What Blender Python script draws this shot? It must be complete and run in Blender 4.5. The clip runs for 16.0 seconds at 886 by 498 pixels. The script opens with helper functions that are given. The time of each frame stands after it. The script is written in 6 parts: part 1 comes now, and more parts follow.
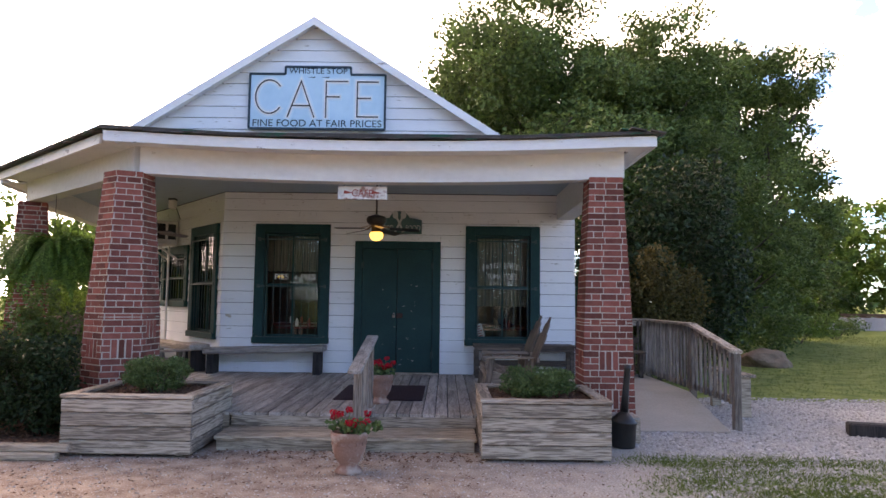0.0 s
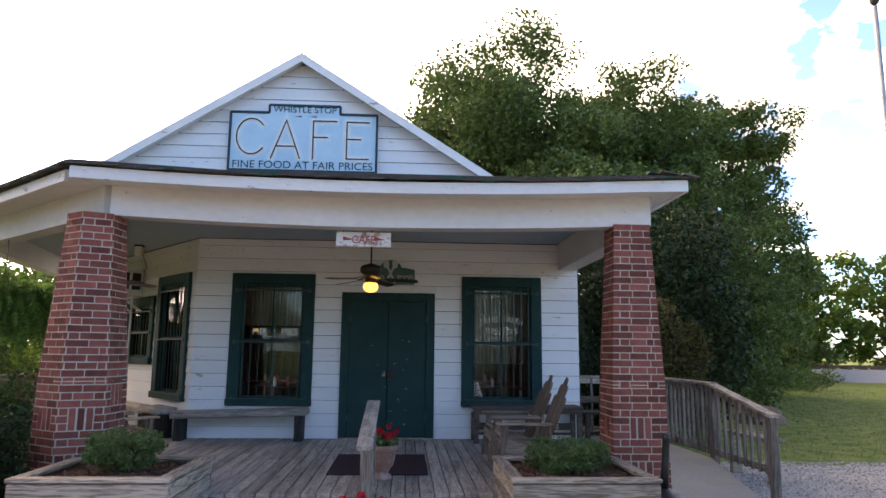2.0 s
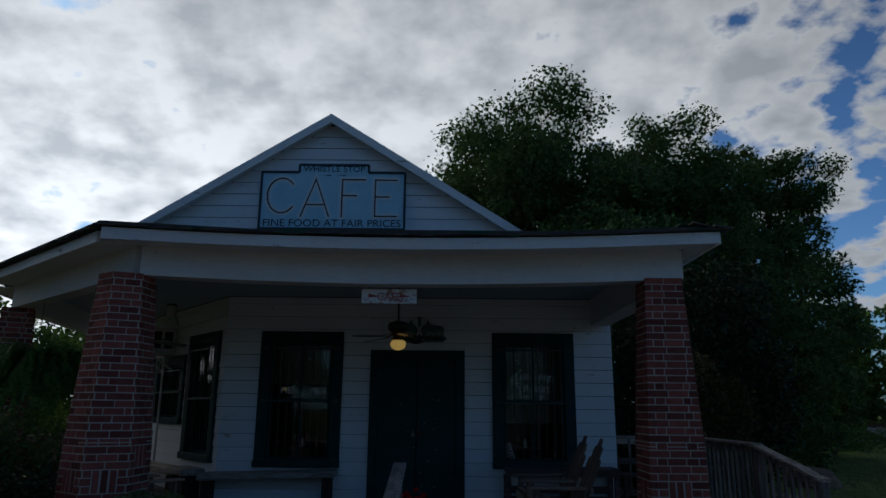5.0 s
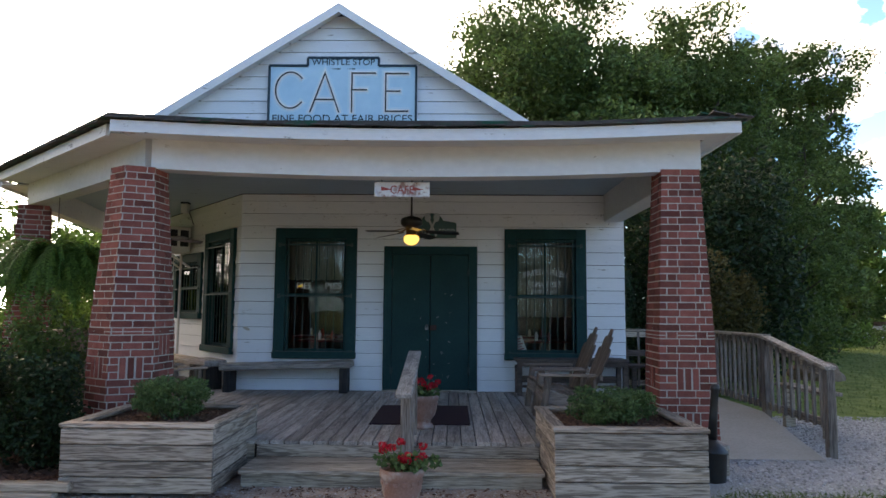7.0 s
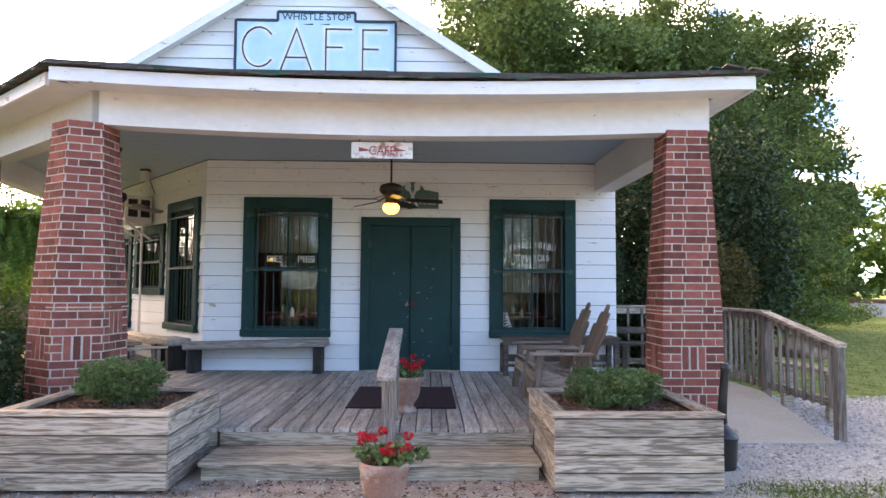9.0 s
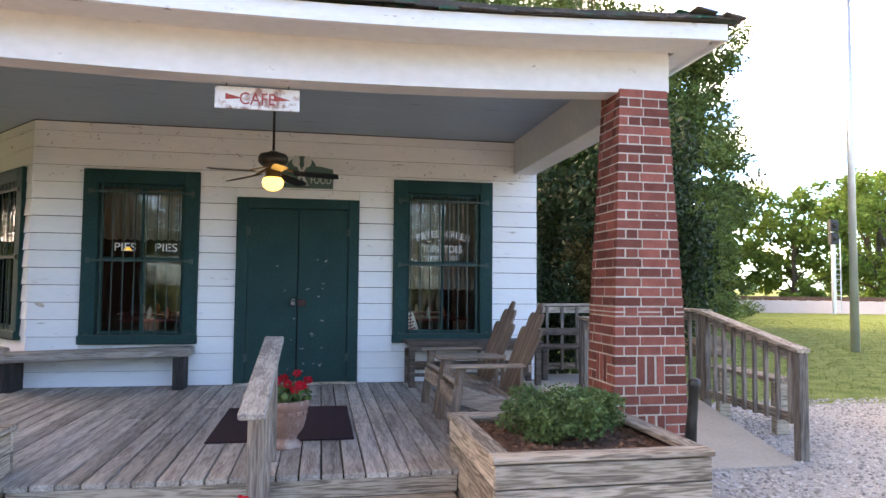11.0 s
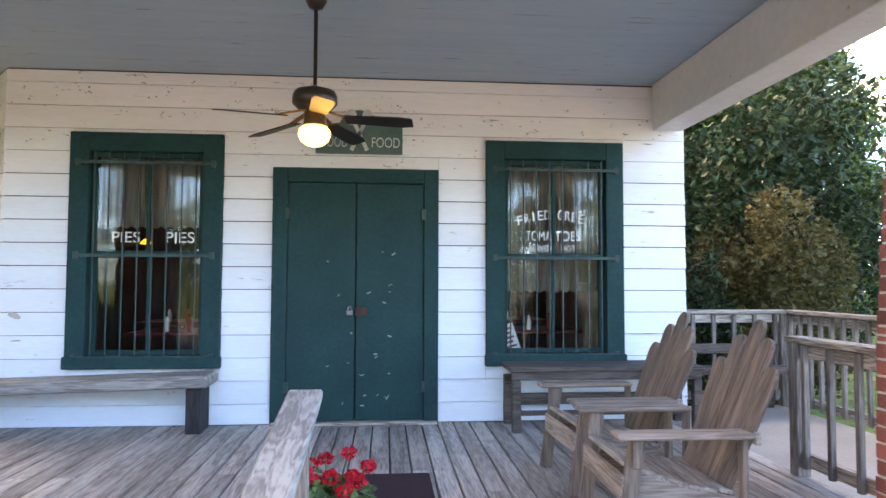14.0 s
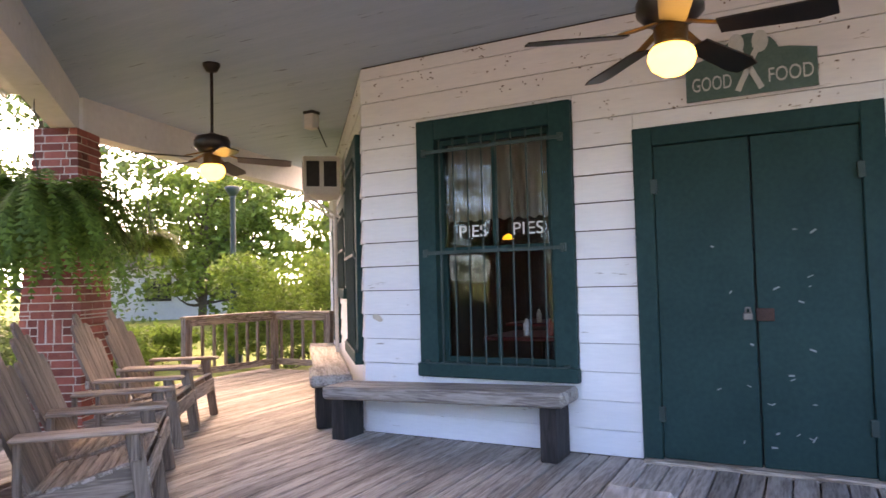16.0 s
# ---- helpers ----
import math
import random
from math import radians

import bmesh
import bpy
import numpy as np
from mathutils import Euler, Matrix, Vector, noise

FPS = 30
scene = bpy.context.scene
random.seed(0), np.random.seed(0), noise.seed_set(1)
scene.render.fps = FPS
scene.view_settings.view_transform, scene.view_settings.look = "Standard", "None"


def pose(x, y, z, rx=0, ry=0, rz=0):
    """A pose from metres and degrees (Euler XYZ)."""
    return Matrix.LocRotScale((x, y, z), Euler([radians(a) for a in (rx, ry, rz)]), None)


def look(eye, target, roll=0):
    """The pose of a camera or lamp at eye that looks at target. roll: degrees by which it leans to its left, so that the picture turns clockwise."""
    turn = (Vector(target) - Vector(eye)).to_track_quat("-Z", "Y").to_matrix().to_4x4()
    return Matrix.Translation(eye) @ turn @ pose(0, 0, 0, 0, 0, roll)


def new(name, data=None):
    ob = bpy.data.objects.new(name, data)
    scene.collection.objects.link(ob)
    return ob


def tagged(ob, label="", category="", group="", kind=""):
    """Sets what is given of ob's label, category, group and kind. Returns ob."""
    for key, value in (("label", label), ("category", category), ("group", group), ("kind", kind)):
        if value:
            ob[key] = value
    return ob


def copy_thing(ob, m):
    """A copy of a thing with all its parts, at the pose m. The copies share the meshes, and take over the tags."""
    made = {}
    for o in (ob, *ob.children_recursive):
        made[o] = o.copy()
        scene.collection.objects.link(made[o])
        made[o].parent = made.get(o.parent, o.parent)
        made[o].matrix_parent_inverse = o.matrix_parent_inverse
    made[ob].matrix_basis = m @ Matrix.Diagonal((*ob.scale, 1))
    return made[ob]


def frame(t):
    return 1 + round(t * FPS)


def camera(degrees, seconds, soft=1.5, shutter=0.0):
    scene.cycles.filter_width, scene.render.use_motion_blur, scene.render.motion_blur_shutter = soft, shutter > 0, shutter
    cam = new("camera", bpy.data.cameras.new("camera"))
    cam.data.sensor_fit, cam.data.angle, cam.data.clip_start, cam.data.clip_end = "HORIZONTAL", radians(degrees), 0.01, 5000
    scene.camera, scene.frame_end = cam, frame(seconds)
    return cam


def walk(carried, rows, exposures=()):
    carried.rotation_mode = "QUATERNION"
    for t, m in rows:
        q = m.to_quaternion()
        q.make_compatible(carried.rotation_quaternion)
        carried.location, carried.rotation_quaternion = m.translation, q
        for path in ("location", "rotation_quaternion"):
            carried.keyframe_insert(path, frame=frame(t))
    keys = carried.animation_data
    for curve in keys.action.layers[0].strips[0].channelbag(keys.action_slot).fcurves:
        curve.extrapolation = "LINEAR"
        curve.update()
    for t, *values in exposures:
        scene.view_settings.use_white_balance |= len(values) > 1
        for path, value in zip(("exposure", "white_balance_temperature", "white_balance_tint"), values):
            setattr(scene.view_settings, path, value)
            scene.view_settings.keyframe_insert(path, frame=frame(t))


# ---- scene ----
cam = camera(67.0, 16.0, shutter=0.15)
PATH = [
    (0, (0.834, -11.523, 1.556), (0.825, -9.529, 1.709), 0.7),
    (0.5, (0.663, -11.186, 1.594), (0.681, -9.193, 1.763), 0.7),
    (1, (0.414, -10.907, 1.604), (0.458, -8.916, 1.79), 0.7),
    (1.5, (0.314, -10.753, 1.616), (0.408, -8.767, 1.836), 0.7),
    (2, (0.282, -10.703, 1.65), (0.389, -8.729, 1.952), 0.6),
    (2.5, (0.314, -10.644, 1.656), (0.426, -8.687, 2.052), 0.6),
    (3, (0.355, -10.633, 1.67), (0.467, -8.692, 2.139), 0.6),
    (3.5, (0.35, -10.638, 1.673), (0.454, -8.702, 2.164), 0.4),
    (4, (0.389, -10.632, 1.693), (0.435, -8.693, 2.181), 0.5),
    (4.2, (0.4, -10.633, 1.69), (0.428, -8.694, 2.177), 0.6),
    (6.3, (0.336, -10.576, 1.609), (0.324, -8.601, 1.921), 0.4),
    (6.5, (0.339, -10.572, 1.594), (0.323, -8.591, 1.866), 0.4),
    (7, (0.358, -10.558, 1.558), (0.328, -8.567, 1.74), 0.4),
    (7.5, (0.377, -10.523, 1.582), (0.332, -8.528, 1.713), 0.2),
    (8, (0.352, -10.417, 1.553), (0.3, -8.421, 1.674), 0.2),
    (8.5, (0.251, -10.206, 1.557), (0.242, -8.21, 1.674), 0.3),
    (9, (0.259, -9.898, 1.511), (0.304, -7.902, 1.629), 0.4),
    (9.5, (0.279, -9.639, 1.499), (0.351, -7.643, 1.612), 0.3),
    (10, (0.285, -9.233, 1.482), (0.485, -7.246, 1.596), 0.5),
    (10.2, (0.311, -9.047, 1.482), (0.577, -7.069, 1.599), 0.6),
    (12.3, (0.221, -7.376, 1.543), (0.607, -5.416, 1.644), 0.5),
    (12.5, (0.254, -7.186, 1.541), (0.623, -5.223, 1.645), 0.4),
    (13, (0.281, -6.775, 1.532), (0.648, -4.812, 1.64), 0.5),
    (13.5, (0.307, -6.433, 1.556), (0.628, -4.461, 1.657), 0.4),
    (14, (0.263, -6.027, 1.546), (0.435, -4.037, 1.645), 0.2),
    (14.5, (0.253, -5.711, 1.549), (0.251, -3.713, 1.637), -0.1),
    (15, (0.272, -5.408, 1.502), (-0.081, -3.442, 1.605), -0.5),
    (15.5, (0.255, -5.014, 1.532), (-0.398, -3.126, 1.629), -0.7),
    (16, (0.257, -4.714, 1.546), (-0.681, -2.951, 1.641), -1.4),
]
EXPOSURES = [(0, -0.85, 9000, 32), (1.5, -0.75, 9000, 32), (2.0, -1.0, 8650, 26), (2.5, -2.25, 6900, 12), (3.0, -3.45, 6050, 8), (3.5, -3.95, 5950, 8), (4.2, -4.35, 5950, 8), (6.3, -3.15, 6350, 9),
             (6.5, -2.75, 6600, 10), (7.0, -1.3, 8150, 18), (7.5, -0.65, 8650, 24), (9.0, -0.05, 9150, 26), (12.5, 0.25, 9450, 26), (13.5, 0.85, 9150, 25), (14.5, 0.8, 9050, 28), (15.3, 0.57, 9300, 33), (16.0, 0.42, 9500, 37)]
walk(cam, [(t, look(eye, target, roll)) for t, eye, target, roll in PATH], EXPOSURES)

# ---------------- world and light ----------------
def sun_dir(azim, elev):
    a, e = radians(azim), radians(elev)
    return Vector((math.sin(a) * math.cos(e), math.cos(a) * math.cos(e), math.sin(e)))


SUN_AZ, SUN_EL = -42.0, 33.0          # azimuth from +y towards +x
world = bpy.data.worlds.new("sky")
scene.world = world
world.use_nodes = True
wn, wl = world.node_tree.nodes, world.node_tree.links
wn.clear()
w_out, w_bg = wn.new("ShaderNodeOutputWorld"), wn.new("ShaderNodeBackground")
w_sky = wn.new("ShaderNodeTexSky")
w_sky.sky_type, w_sky.sun_disc = "NISHITA", False
w_sky.sun_elevation, w_sky.sun_rotation = radians(SUN_EL), radians(SUN_AZ)
w_sky.air_density, w_sky.dust_density, w_sky.ozone_density = 1.0, 1.2, 2.0
w_co = wn.new("ShaderNodeTexCoord")
w_sep = wn.new("ShaderNodeSeparateXYZ")
wl.new(w_co.outputs["Generated"], w_sep.inputs[0])
# the direction laid onto a flat cloud layer
w_up = wn.new("ShaderNodeMath"); w_up.operation = "MAXIMUM"; w_up.inputs[1].default_value = 0.0
wl.new(w_sep.outputs["Z"], w_up.inputs[0])
w_add = wn.new("ShaderNodeMath"); w_add.operation = "ADD"; w_add.inputs[1].default_value = 0.36
wl.new(w_up.outputs[0], w_add.inputs[0])
w_div = wn.new("ShaderNodeVectorMath"); w_div.operation = "DIVIDE"
w_cmb = wn.new("ShaderNodeCombineXYZ")
for k in range(3):
    wl.new(w_add.outputs[0], w_cmb.inputs[k])
wl.new(w_co.outputs["Generated"], w_div.inputs[0])
wl.new(w_cmb.outputs[0], w_div.inputs[1])
w_n1 = wn.new("ShaderNodeTexNoise")
w_n1.inputs["Scale"].default_value, w_n1.inputs["Detail"].default_value, w_n1.inputs["Roughness"].default_value = 9.5, 7.0, 0.5
wl.new(w_div.outputs[0], w_n1.inputs["Vector"])
w_n2 = wn.new("ShaderNodeTexNoise")
w_n2.inputs["Scale"].default_value, w_n2.inputs["Detail"].default_value = 1.1, 3.0
wl.new(w_div.outputs[0], w_n2.inputs["Vector"])
w_puff = wn.new("ShaderNodeMath"); w_puff.operation = "MULTIPLY"; w_puff.inputs[1].default_value = 1.6
wl.new(w_n1.outputs["Fac"], w_puff.inputs[0])
w_mix = wn.new("ShaderNodeMath"); w_mix.operation = "MULTIPLY_ADD"; w_mix.inputs[1].default_value = 0.9
wl.new(w_n2.outputs["Fac"], w_mix.inputs[0]); wl.new(w_puff.outputs[0], w_mix.inputs[2])
w_ramp = wn.new("ShaderNodeMapRange")
w_ramp.inputs["From Min"].default_value, w_ramp.inputs["From Max"].default_value = 1.44, 1.60
w_dot = wn.new("ShaderNodeVectorMath"); w_dot.operation = "DOT_PRODUCT"
w_dot.inputs[1].default_value = sun_dir(SUN_AZ, SUN_EL)
wl.new(w_co.outputs["Generated"], w_dot.inputs[0])
w_more = wn.new("ShaderNodeMath"); w_more.operation = "MULTIPLY_ADD"; w_more.inputs[1].default_value = 0.62
wl.new(w_dot.outputs["Value"], w_more.inputs[0]); wl.new(w_mix.outputs[0], w_more.inputs[2])
wl.new(w_more.outputs[0], w_ramp.inputs["Value"])
w_shade = wn.new("ShaderNodeValToRGB")   # thick cloud is greyer than thin cloud
w_shade.color_ramp.elements[0].position, w_shade.color_ramp.elements[0].color = 0.40, (12.5, 12.4, 12.3, 1)
w_shade.color_ramp.elements[1].position, w_shade.color_ramp.elements[1].color = 0.68, (7.4, 7.6, 7.9, 1)
wl.new(w_n1.outputs["Fac"], w_shade.inputs[0])
# clouds brighten towards the sun
w_glow = wn.new("ShaderNodeMapRange")
w_glow.inputs["From Min"].default_value, w_glow.inputs["From Max"].default_value = -0.2, 1.0
w_glow.inputs["To Min"].default_value, w_glow.inputs["To Max"].default_value = 0.42, 12.0
wl.new(w_dot.outputs["Value"], w_glow.inputs["Value"])
# the cloud sheet is brighter towards the horizon than overhead
w_low = wn.new("ShaderNodeMapRange")
w_low.inputs["From Min"].default_value, w_low.inputs["From Max"].default_value = 0.0, 0.9
w_low.inputs["To Min"].default_value, w_low.inputs["To Max"].default_value = 2.3, 0.28
wl.new(w_up.outputs[0], w_low.inputs["Value"])
w_both = wn.new("ShaderNodeMath"); w_both.operation = "MULTIPLY"
wl.new(w_glow.outputs[0], w_both.inputs[0]); wl.new(w_low.outputs[0], w_both.inputs[1])
w_cl = wn.new("ShaderNodeVectorMath"); w_cl.operation = "SCALE"
wl.new(w_shade.outputs[0], w_cl.inputs[0]); wl.new(w_both.outputs[0], w_cl.inputs["Scale"])
w_col = wn.new("ShaderNodeMix"); w_col.data_type = "RGBA"
wl.new(w_ramp.outputs[0], w_col.inputs["Factor"])
w_tint = wn.new("ShaderNodeVectorMath"); w_tint.operation = "MULTIPLY"; w_tint.inputs[1].default_value = (5.4, 8.0, 11.0)
wl.new(w_sky.outputs[0], w_tint.inputs[0])
w_blue = wn.new("ShaderNodeVectorMath"); w_blue.operation = "SCALE"
wl.new(w_tint.outputs[0], w_blue.inputs[0]); wl.new(w_low.outputs[0], w_blue.inputs["Scale"])
wl.new(w_blue.outputs[0], w_col.inputs["A"]); wl.new(w_cl.outputs[0], w_col.inputs["B"])
wl.new(w_col.outputs["Result"], w_bg.inputs["Color"])
w_bg.inputs["Strength"].default_value = 0.08
wl.new(w_bg.outputs[0], w_out.inputs[0])

sun = new("sun", bpy.data.lights.new("sun", "SUN"))
sun.data.energy, sun.data.angle, sun.data.color = 5.0, radians(14), (1.0, 0.88, 0.72)
sun.matrix_world = look(sun_dir(SUN_AZ, SUN_EL) * 50, (0, 0, 0))


# ---------------- materials ----------------
def material(name, colours, scale=3.0, rough=0.8, bump=0.3, stretch=(1, 1, 1), metal=0.0, fine=12.0, vary=0.0, coords="world",
             lo=0.32, hi=0.68, rings=0.0, wear=None, wear_at=(0.62, 0.7), wear_scale=8.0, transl=0.0, island=False, spec=0.3):
    """Colour from two noises at two sizes; vary: how far pieces differ; wear: a second paint that shows in patches."""
    m = bpy.data.materials.new(name)
    m.use_nodes = True
    n, l = m.node_tree.nodes, m.node_tree.links
    bsdf = n["Principled BSDF"]
    bsdf.inputs["Roughness"].default_value, bsdf.inputs["Metallic"].default_value = rough, metal
    bsdf.inputs["Specular IOR Level"].default_value = spec
    if coords == "world":
        src = n.new("ShaderNodeNewGeometry").outputs["Position"]
    else:
        src = n.new("ShaderNodeTexCoord").outputs["Object"]
    info = n.new("ShaderNodeObjectInfo")
    geo = n.new("ShaderNodeNewGeometry")
    rnd = geo.outputs["Random Per Island"] if island else info.outputs["Random"]
    shift = n.new("ShaderNodeMath"); shift.operation = "MULTIPLY"; shift.inputs[1].default_value = 37.0
    l.new(rnd, shift.inputs[0])
    off = n.new("ShaderNodeVectorMath"); off.operation = "ADD"
    l.new(src, off.inputs[0]); l.new(shift.outputs[0], off.inputs[1])
    mp = n.new("ShaderNodeMapping"); mp.inputs["Scale"].default_value = stretch
    l.new(off.outputs[0] if vary else src, mp.inputs["Vector"])
    a, b = n.new("ShaderNodeTexNoise"), n.new("ShaderNodeTexNoise")
    a.inputs["Scale"].default_value, a.inputs["Detail"].default_value = scale, 5.0
    b.inputs["Scale"].default_value, b.inputs["Detail"].default_value = scale * fine, 4.0
    for t in (a, b):
        l.new(mp.outputs[0], t.inputs["Vector"])
    mid = n.new("ShaderNodeMath"); mid.operation = "MULTIPLY_ADD"; mid.inputs[1].default_value = 0.45
    half = n.new("ShaderNodeMath"); half.operation = "MULTIPLY"; half.inputs[1].default_value = 0.55
    l.new(a.outputs["Fac"], half.inputs[0]); l.new(b.outputs["Fac"], mid.inputs[0]); l.new(half.outputs[0], mid.inputs[2])
    ramp = n.new("ShaderNodeValToRGB")
    ramp.color_ramp.elements[0].position, ramp.color_ramp.elements[1].position = 0.32, 0.68
    while len(ramp.color_ramp.elements) < len(colours):
        ramp.color_ramp.elements.new(0.5)
    for k, c in enumerate(colours):
        e = ramp.color_ramp.elements[k]
        e.position, e.color = lo + (hi - lo) * k / max(1, len(colours) - 1), (*c, 1)
    grain = mid.outputs[0]
    if rings:
        # contours of the long noise make the flame figure of sawn boards
        mul = n.new("ShaderNodeMath"); mul.operation = "MULTIPLY"; mul.inputs[1].default_value = 55.0
        sn = n.new("ShaderNodeMath"); sn.operation = "SINE"
        ad = n.new("ShaderNodeMath"); ad.operation = "MULTIPLY_ADD"; ad.inputs[1].default_value = rings
        l.new(a.outputs["Fac"], mul.inputs[0]); l.new(mul.outputs[0], sn.inputs[0]); l.new(sn.outputs[0], ad.inputs[0]); l.new(grain, ad.inputs[2])
        grain = ad.outputs[0]
    l.new(grain, ramp.inputs[0])
    col = ramp.outputs[0]
    if wear:
        w = n.new("ShaderNodeTexNoise")
        w.inputs["Scale"].default_value, w.inputs["Detail"].default_value, w.inputs["Roughness"].default_value = wear_scale, 6.0, 0.65
        l.new(mp.outputs[0], w.inputs["Vector"])
        wr = n.new("ShaderNodeMapRange")
        wr.inputs["From Min"].default_value, wr.inputs["From Max"].default_value = wear_at
        l.new(w.outputs["Fac"], wr.inputs["Value"])
        mx = n.new("ShaderNodeMix"); mx.data_type = "RGBA"
        l.new(wr.outputs[0], mx.inputs["Factor"]); l.new(col, mx.inputs["A"]); mx.inputs["B"].default_value = (*wear, 1)
        col = mx.outputs["Result"]
    if vary:
        hsv = n.new("ShaderNodeHueSaturation")
        mr = n.new("ShaderNodeMapRange")
        mr.inputs["To Min"].default_value, mr.inputs["To Max"].default_value = 1 - vary, 1 + vary
        l.new(rnd, mr.inputs["Value"]); l.new(mr.outputs[0], hsv.inputs["Value"]); l.new(col, hsv.inputs["Color"])
        col = hsv.outputs[0]
    l.new(col, bsdf.inputs["Base Color"])
    if bump:
        bp = n.new("ShaderNodeBump")
        bp.inputs["Strength"].default_value, bp.inputs["Distance"].default_value = bump, 0.01
        l.new(mid.outputs[0], bp.inputs["Height"]); l.new(bp.outputs[0], bsdf.inputs["Normal"])
    if transl:
        tr = n.new("ShaderNodeBsdfTranslucent"); l.new(col, tr.inputs["Color"])
        ms = n.new("ShaderNodeMixShader"); ms.inputs[0].default_value = transl
        out = n["Material Output"]
        l.new(bsdf.outputs[0], ms.inputs[1]); l.new(tr.outputs[0], ms.inputs[2]); l.new(ms.outputs[0], out.inputs["Surface"])
    return m


def wood(name, c0, c1, axis, vary=0.18, coords="world", rough=0.85, wear=None, wear_at=(0.6, 0.75), rings=0.06):
    st = [9.0, 9.0, 9.0]; st["xyz".index(axis)] = 0.7
    mid = [0.5 * (p + q) for p, q in zip(c0, c1)]
    return material(name, (c0, mid, c1), 1.6, rough, 0.5, st, fine=6.0, vary=vary, coords=coords, wear=wear, wear_at=wear_at, wear_scale=1.1, lo=0.38, hi=0.60, rings=rings)


def emit(name, colour, strength):
    m = bpy.data.materials.new(name)
    m.use_nodes = True
    b = m.node_tree.nodes["Principled BSDF"]
    b.inputs["Base Color"].default_value = (*colour, 1)
    b.inputs["Emission Color"].default_value, b.inputs["Emission Strength"].default_value = (*colour, 1), strength
    return m


WHITE = material("white_siding_paint", ((0.70, 0.71, 0.72), (0.80, 0.80, 0.80)), 1.2, 0.6, 0.25, (0.5, 1, 3), fine=14, vary=0.03,
                 wear=(0.36, 0.32, 0.28), wear_at=(0.655, 0.70), wear_scale=7)
TRIM_WHITE = material("white_trim_paint", ((0.68, 0.68, 0.68), (0.80, 0.80, 0.79)), 1.6, 0.55, 0.25, (0.6, 1, 2), fine=12,
                      wear=(0.27, 0.23, 0.21), wear_at=(0.63, 0.67), wear_scale=6)
BEAM_WHITE = material("beam_paint", ((0.60, 0.59, 0.58), (0.72, 0.71, 0.70)), 1.2, 0.6, 0.2, (0.6, 1, 1), fine=14,
                      wear=(0.36, 0.31, 0.28), wear_at=(0.665, 0.71), wear_scale=8)
BLUE = material("blue_ceiling_paint", ((0.3, 0.4, 0.475), (0.375, 0.475, 0.55)), 1.5, 0.65, 0.2, (0.5, 6, 1), fine=10,
                wear=(0.13, 0.13, 0.13), wear_at=(0.655, 0.68), wear_scale=4)
GREEN = material("dark_green_paint", ((0.008, 0.036, 0.036), (0.013, 0.056, 0.054)), 2.2, 0.55, 0.2, fine=15,
                 wear=(0.20, 0.25, 0.24), wear_at=(0.74, 0.77), wear_scale=9, spec=0.12)
GREEN_IRON = material("green_iron", ((0.011, 0.036, 0.034), (0.02, 0.054, 0.05)), 8, 0.5, 0.1, spec=0.4)
ROOF = material("weathered_green_shingle", ((0.045, 0.042, 0.040), (0.12, 0.108, 0.10)), 6, 0.9, 0.6, vary=0.5, island=True,
                wear=(0.014, 0.095, 0.062), wear_at=(0.54, 0.62), wear_scale=1.6)
BRICK = material("red_brick", ((0.165, 0.043, 0.033), (0.295, 0.092, 0.068)), 9, 0.9, 0.6, vary=0.42,
                 wear=(0.35, 0.25, 0.22), wear_at=(0.68, 0.78), wear_scale=6)
BRICK_JOINED = material("red_brick_joined", ((0.165, 0.043, 0.033), (0.295, 0.092, 0.068)), 9, 0.9, 0.6, vary=0.42, island=True)
MORTAR = material("mortar", ((0.38, 0.33, 0.27), (0.56, 0.49, 0.41)), 12, 0.95, 0.6)
DECK = wood("deck_boards", (0.215, 0.18, 0.155), (0.49, 0.43, 0.375), "y", 0.30, wear=(0.52, 0.48, 0.44), rings=0.035)
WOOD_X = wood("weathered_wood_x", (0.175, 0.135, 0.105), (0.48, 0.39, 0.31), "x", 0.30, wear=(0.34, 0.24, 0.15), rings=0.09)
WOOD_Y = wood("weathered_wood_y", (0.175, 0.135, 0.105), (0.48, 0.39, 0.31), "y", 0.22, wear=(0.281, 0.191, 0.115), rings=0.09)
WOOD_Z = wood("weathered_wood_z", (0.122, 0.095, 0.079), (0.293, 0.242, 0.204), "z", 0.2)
STEP_WOOD = wood("step_wood", (0.18, 0.14, 0.105), (0.48, 0.39, 0.30), "x", 0.12, wear=(0.14, 0.105, 0.077))
RAIL_WOOD = wood("pale_rail_wood", (0.20, 0.18, 0.165), (0.42, 0.385, 0.35), "y", 0.1)
# sunlight is painted in: seats, arms and cross pieces are paler than the uprights
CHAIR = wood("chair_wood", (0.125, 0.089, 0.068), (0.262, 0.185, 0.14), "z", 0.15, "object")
CHAIR_X_LIT = wood("chair_wood_flat_lit", (0.171, 0.123, 0.093), (0.366, 0.267, 0.207), "x", 0.15, "object")
CHAIR_Y_LIT = wood("chair_wood_cross_sunlit", (0.21, 0.16, 0.125), (0.44, 0.345, 0.28), "y", 0.15, "object")
BENCH = wood("bench_plank", (0.161, 0.136, 0.119), (0.363, 0.323, 0.287), "x", 0.15, "object")
DARK_WOOD = wood("dark_stained_wood", (0.020, 0.018, 0.018), (0.045, 0.04, 0.038), "z", 0.1, "object")
BROWN_WOOD = wood("brown_bench_wood", (0.051, 0.036, 0.029), (0.127, 0.093, 0.076), "x", 0.15, "object")
CONCRETE = material("concrete", ((0.36, 0.325, 0.275), (0.50, 0.455, 0.395)), 1.5, 0.9, 0.3, fine=25)
